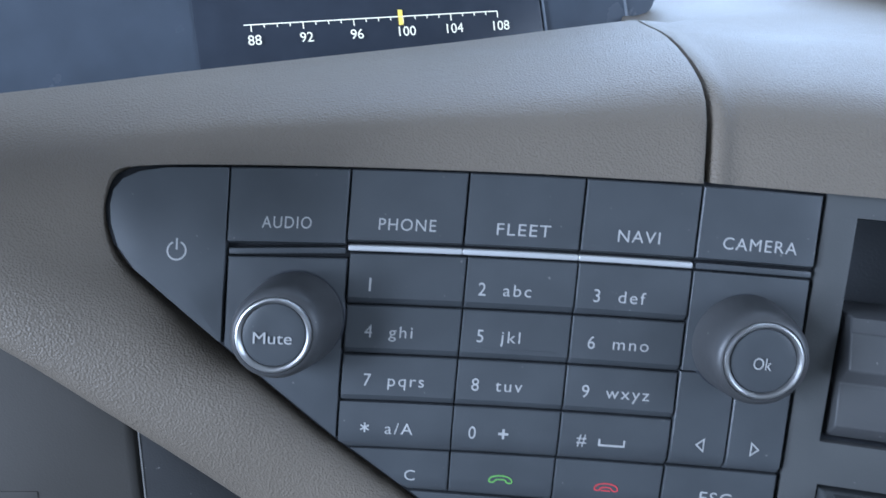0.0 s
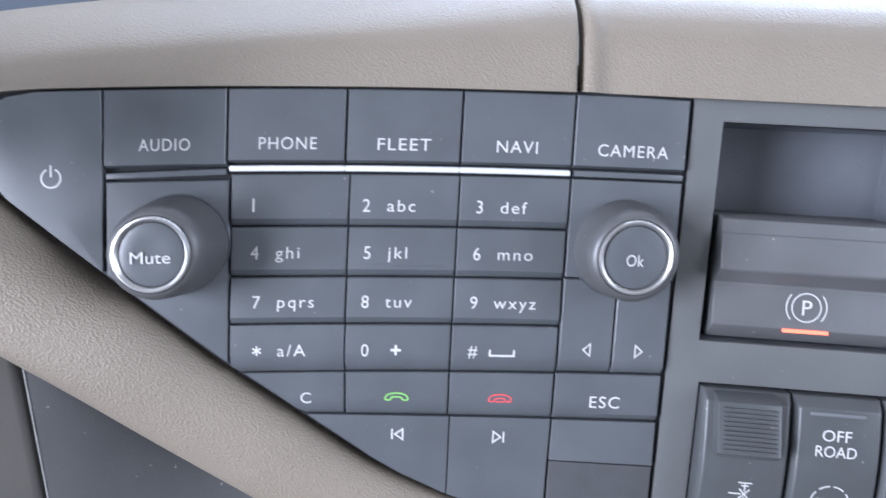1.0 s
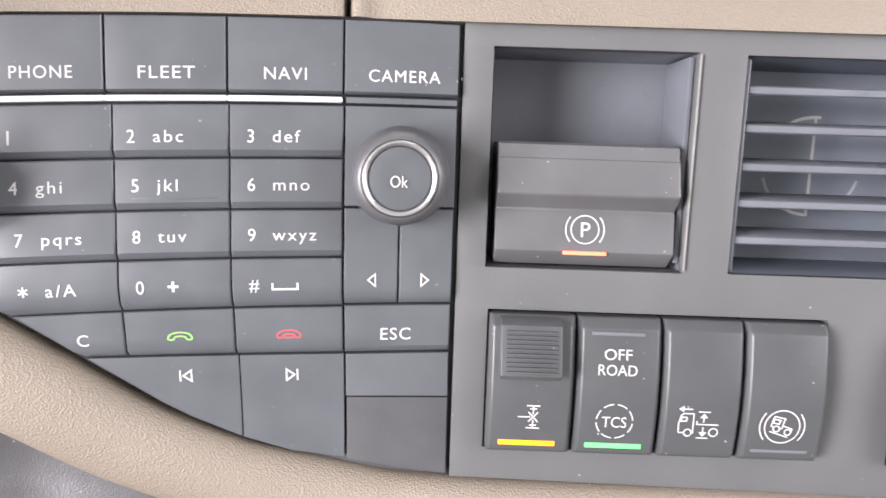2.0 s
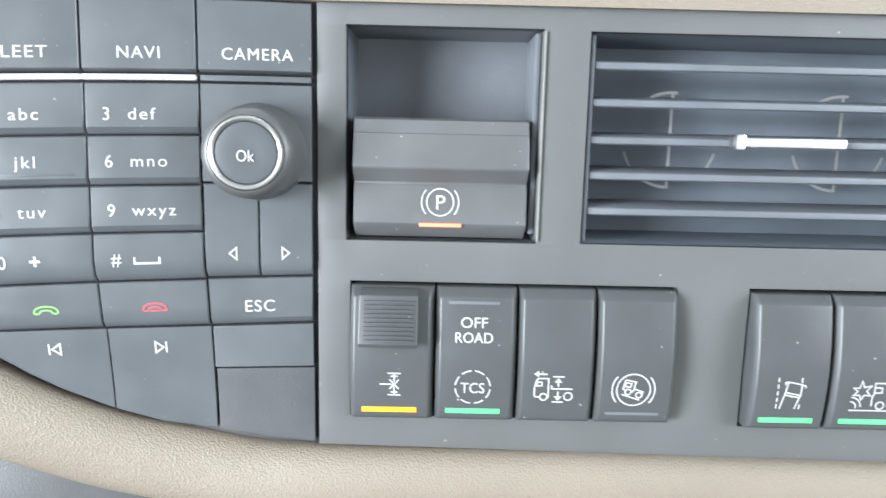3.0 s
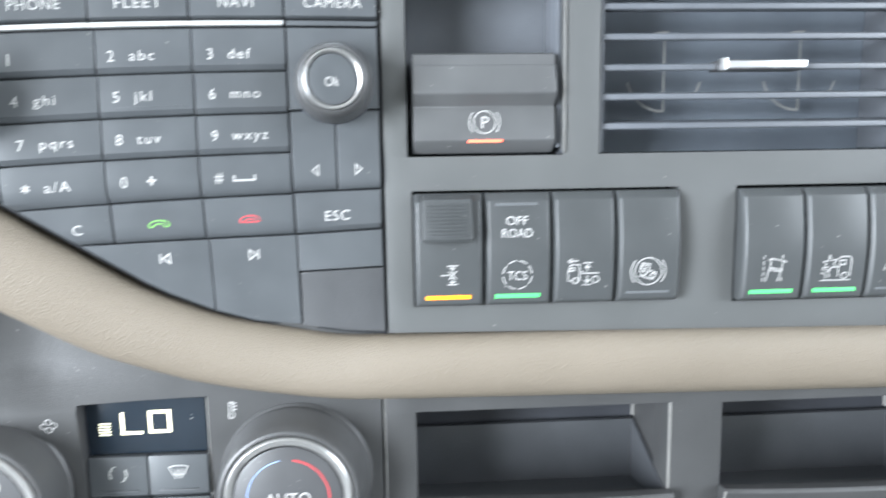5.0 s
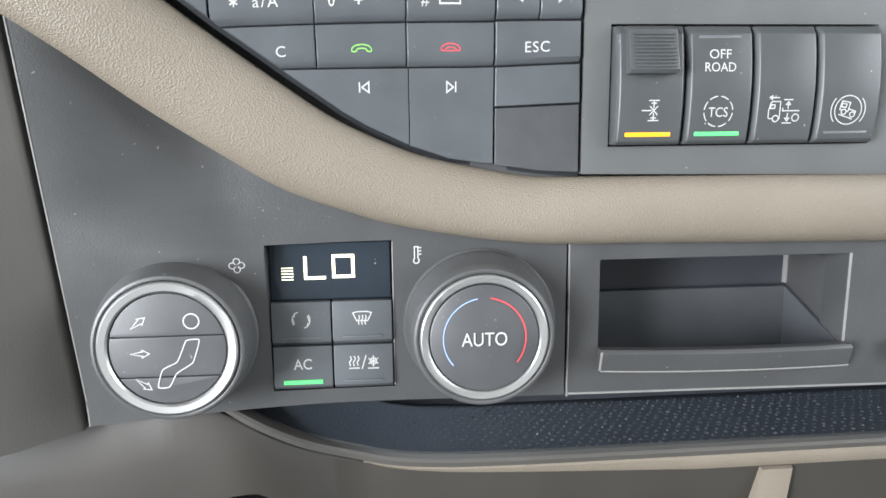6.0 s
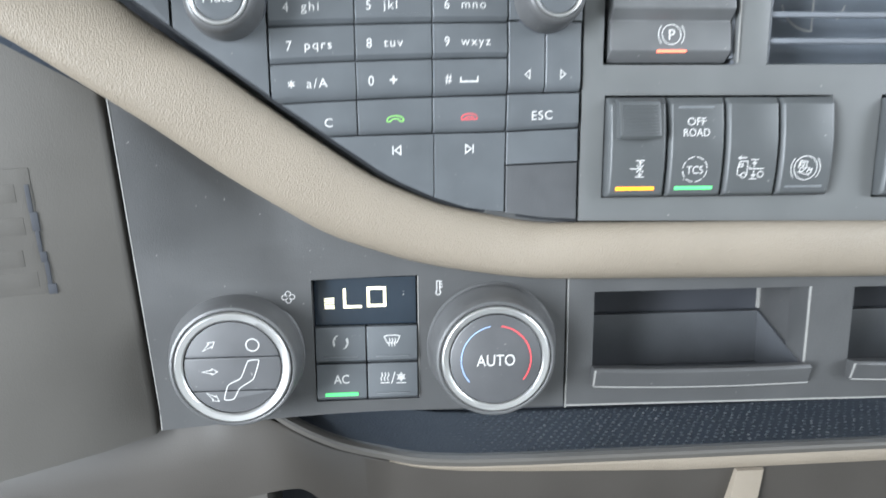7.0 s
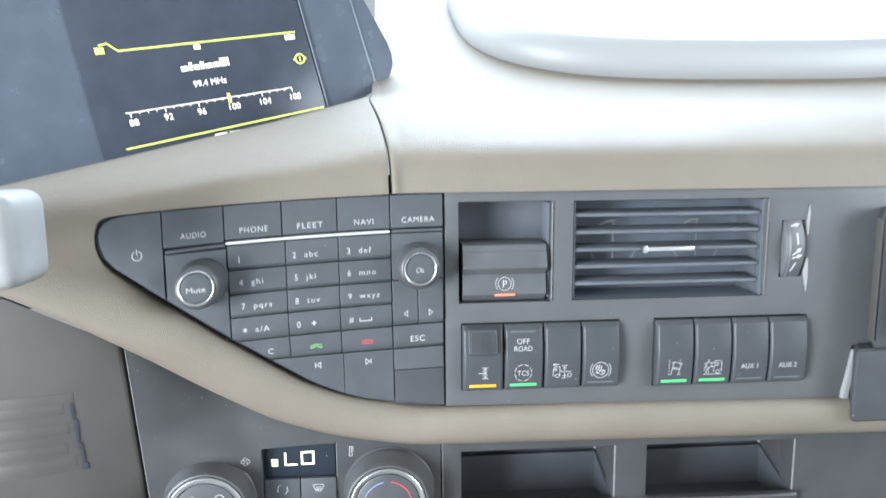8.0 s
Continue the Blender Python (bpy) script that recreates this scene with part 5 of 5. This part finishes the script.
part("lens_ridge", panel_on_screen([(146.6, -40), (138.8, 120), (139.8, 120), (147.8, -40)], -0.8, -4, 0.2), LENS_EDGE, cluster)


def shown(name, bm, mat, label=""):
    part(name, shaped(bm, lambda c: on_screen(c.x, c.z, 0.25)), mat, cluster, label, flat=True)


TICK = 120.0 / 5
lines = [[(-3.2, 0), (120, 0)]] + [[(i * TICK, 0), (i * TICK, -3.2 if i % 1 == 0 else -1.5)] for i in range(6)]
lines += [[(i * TICK / 4, 0), (i * TICK / 4, -1.6)] for i in range(20)]
shown("tuning_scale", ribbon(lines, 0.5, 0, 0, 0), SCREEN_TEXT, "white radio tuning scale")
for i, n in enumerate(("88", "92", "96", "100", "104", "108")):
    shown("scale_number", lettering(n, 4.6, i * TICK + 1, 0, -7.0, squeeze=1.0), SCREEN_TEXT)
shown("tuning_pointer", box(69.8, 72.0, -0.1, 0.1, -4.0, 3.2), SCREEN_MARK, "yellow tuning pointer")
shown("frequency", lettering("99.4 MHz", 4.4, 60, 0, 13.5), SCREEN_TEXT)
for i, (w, h) in enumerate(((5, 3.4), (2.4, 5.6), (4, 3.4), (2.8, 5.0), (4.6, 3.4), (4.4, 3.4), (4.4, 5.8), (1.4, 5.8))):
    u = 42 + sum((5, 2.4, 4, 2.8, 4.6, 4.4, 4.4, 1.4)[:i]) + i * 0.9
    shown("station_bar", ribbon([[(0, 0), (w, 0)]], h, u, 0, 25.5 + h / 2 - 1.7), SCREEN_TEXT)
shown("lower_line", ribbon([[(-9, -25), (142, -19)]], 1.0, 0, 0, 0), SCREEN_LINE, "yellow-green line")
shown("upper_line", ribbon([[(-9, 49.2), (-3, 50), (3, 44), (133, 42)]], 0.9, 0, 0, 0), SCREEN_LINE, "yellow-green line")
shown("status_block", ribbon([[(-3, 0), (3, 0)]], 4.4, -9, 0, 45.5), SCREEN_LINE, "yellow block at the line's end")
shown("status_bar", ribbon([[(-4, 0), (4, 0)]], 3.4, 128, 0, 38.5), SCREEN_TEXT)
shown("status_bar", ribbon([[(-2.4, 0), (2.4, 0)]], 3.4, 57, 0, 40), SCREEN_TEXT)
shown("footer_bar", ribbon([[(-12, 0), (-3, 0)], [(-1, 0), (10, 0)]], 2.6, 66, 0, -26.5), SCREEN_TEXT)
shown("warning_mark", ribbon([arc(0, 0, 3.6, 0, 360, 24), [(-5.4, 0), (-3.6, 0)], [(3.6, 0), (5.4, 0)], [(0, -1.6), (0, 1.6)]], 1.0, 132, 0, 21), SCREEN_LINE, "yellow warning mark")

# ---- pad on the dashboard top ----
pad = thing("dashboard_pad", (200, 190, 225), "pale grey oval moulded tray on the dashboard top", "dashboard tray")


def oval(cx, cy, rx, ry, p=3.2, n=72):
    out = []
    for i in range(n):
        a = 2 * math.pi * i / n
        c, s = math.cos(a), math.sin(a)
        out.append((cx + rx * math.copysign(abs(c) ** (2 / p), c), cy + ry * math.copysign(abs(s) ** (2 / p), s)))
    return out


PX, PY, PRX, PRY = 268, 330, 236, 190
bm = bmesh.new()
rings = []
for grow, z in ((0.90, -26), (0.955, -12), (0.985, -3), (0.998, 6), (0.996, 15), (0.985, 21.5), (0.967, 24.2), (0.947, 22.5), (0.93, 14)):
    rings.append([bm.verts.new((x, y, 212 + 0.40 * (y - 140) + z)) for x, y in oval(PX, PY, PRX * grow, PRY * grow)])
for a, b in zip(rings, rings[1:]):
    for i in range(len(a)):
        j = (i + 1) % len(a)
        bm.faces.new((a[i], a[j], b[j], b[i]))
part("tray_rim", bm, PALE_PAD, pad)
bm = bmesh.new()
bm.faces.new([bm.verts.new((x, y, 212 + 0.40 * (y - 140) + 14.2)) for x, y in oval(PX, PY, PRX * 0.935, PRY * 0.935)])
part("tray_floor", bm, PALE_PAD, pad)

# ---- dark lever block at the end of the fascia ----
block = thing("hand_control", (292, -20, 20), "dark plastic control unit at the end of the fascia", "control unit")
back = lambda c: Vector((c.x + (c.y + 14) * 0.55, c.y, c.z))
part("housing", shaped(box(262, 345, -14, 26, 30, 118, 5, 3), back), SWITCH, block)
part("face", box(270, 345, -20, -10, 40, 112, 4, 3), SWITCH, block)
part("foot", shaped(box(252, 345, -13, 20, -17, 31, 4, 3), back), SWITCH, block)
part("edge_strip", box(261.6, 262.3, -14.6, -9, 36, 112, 0.3, 2), GREY_TRIM, block, "warm grey edge strip")
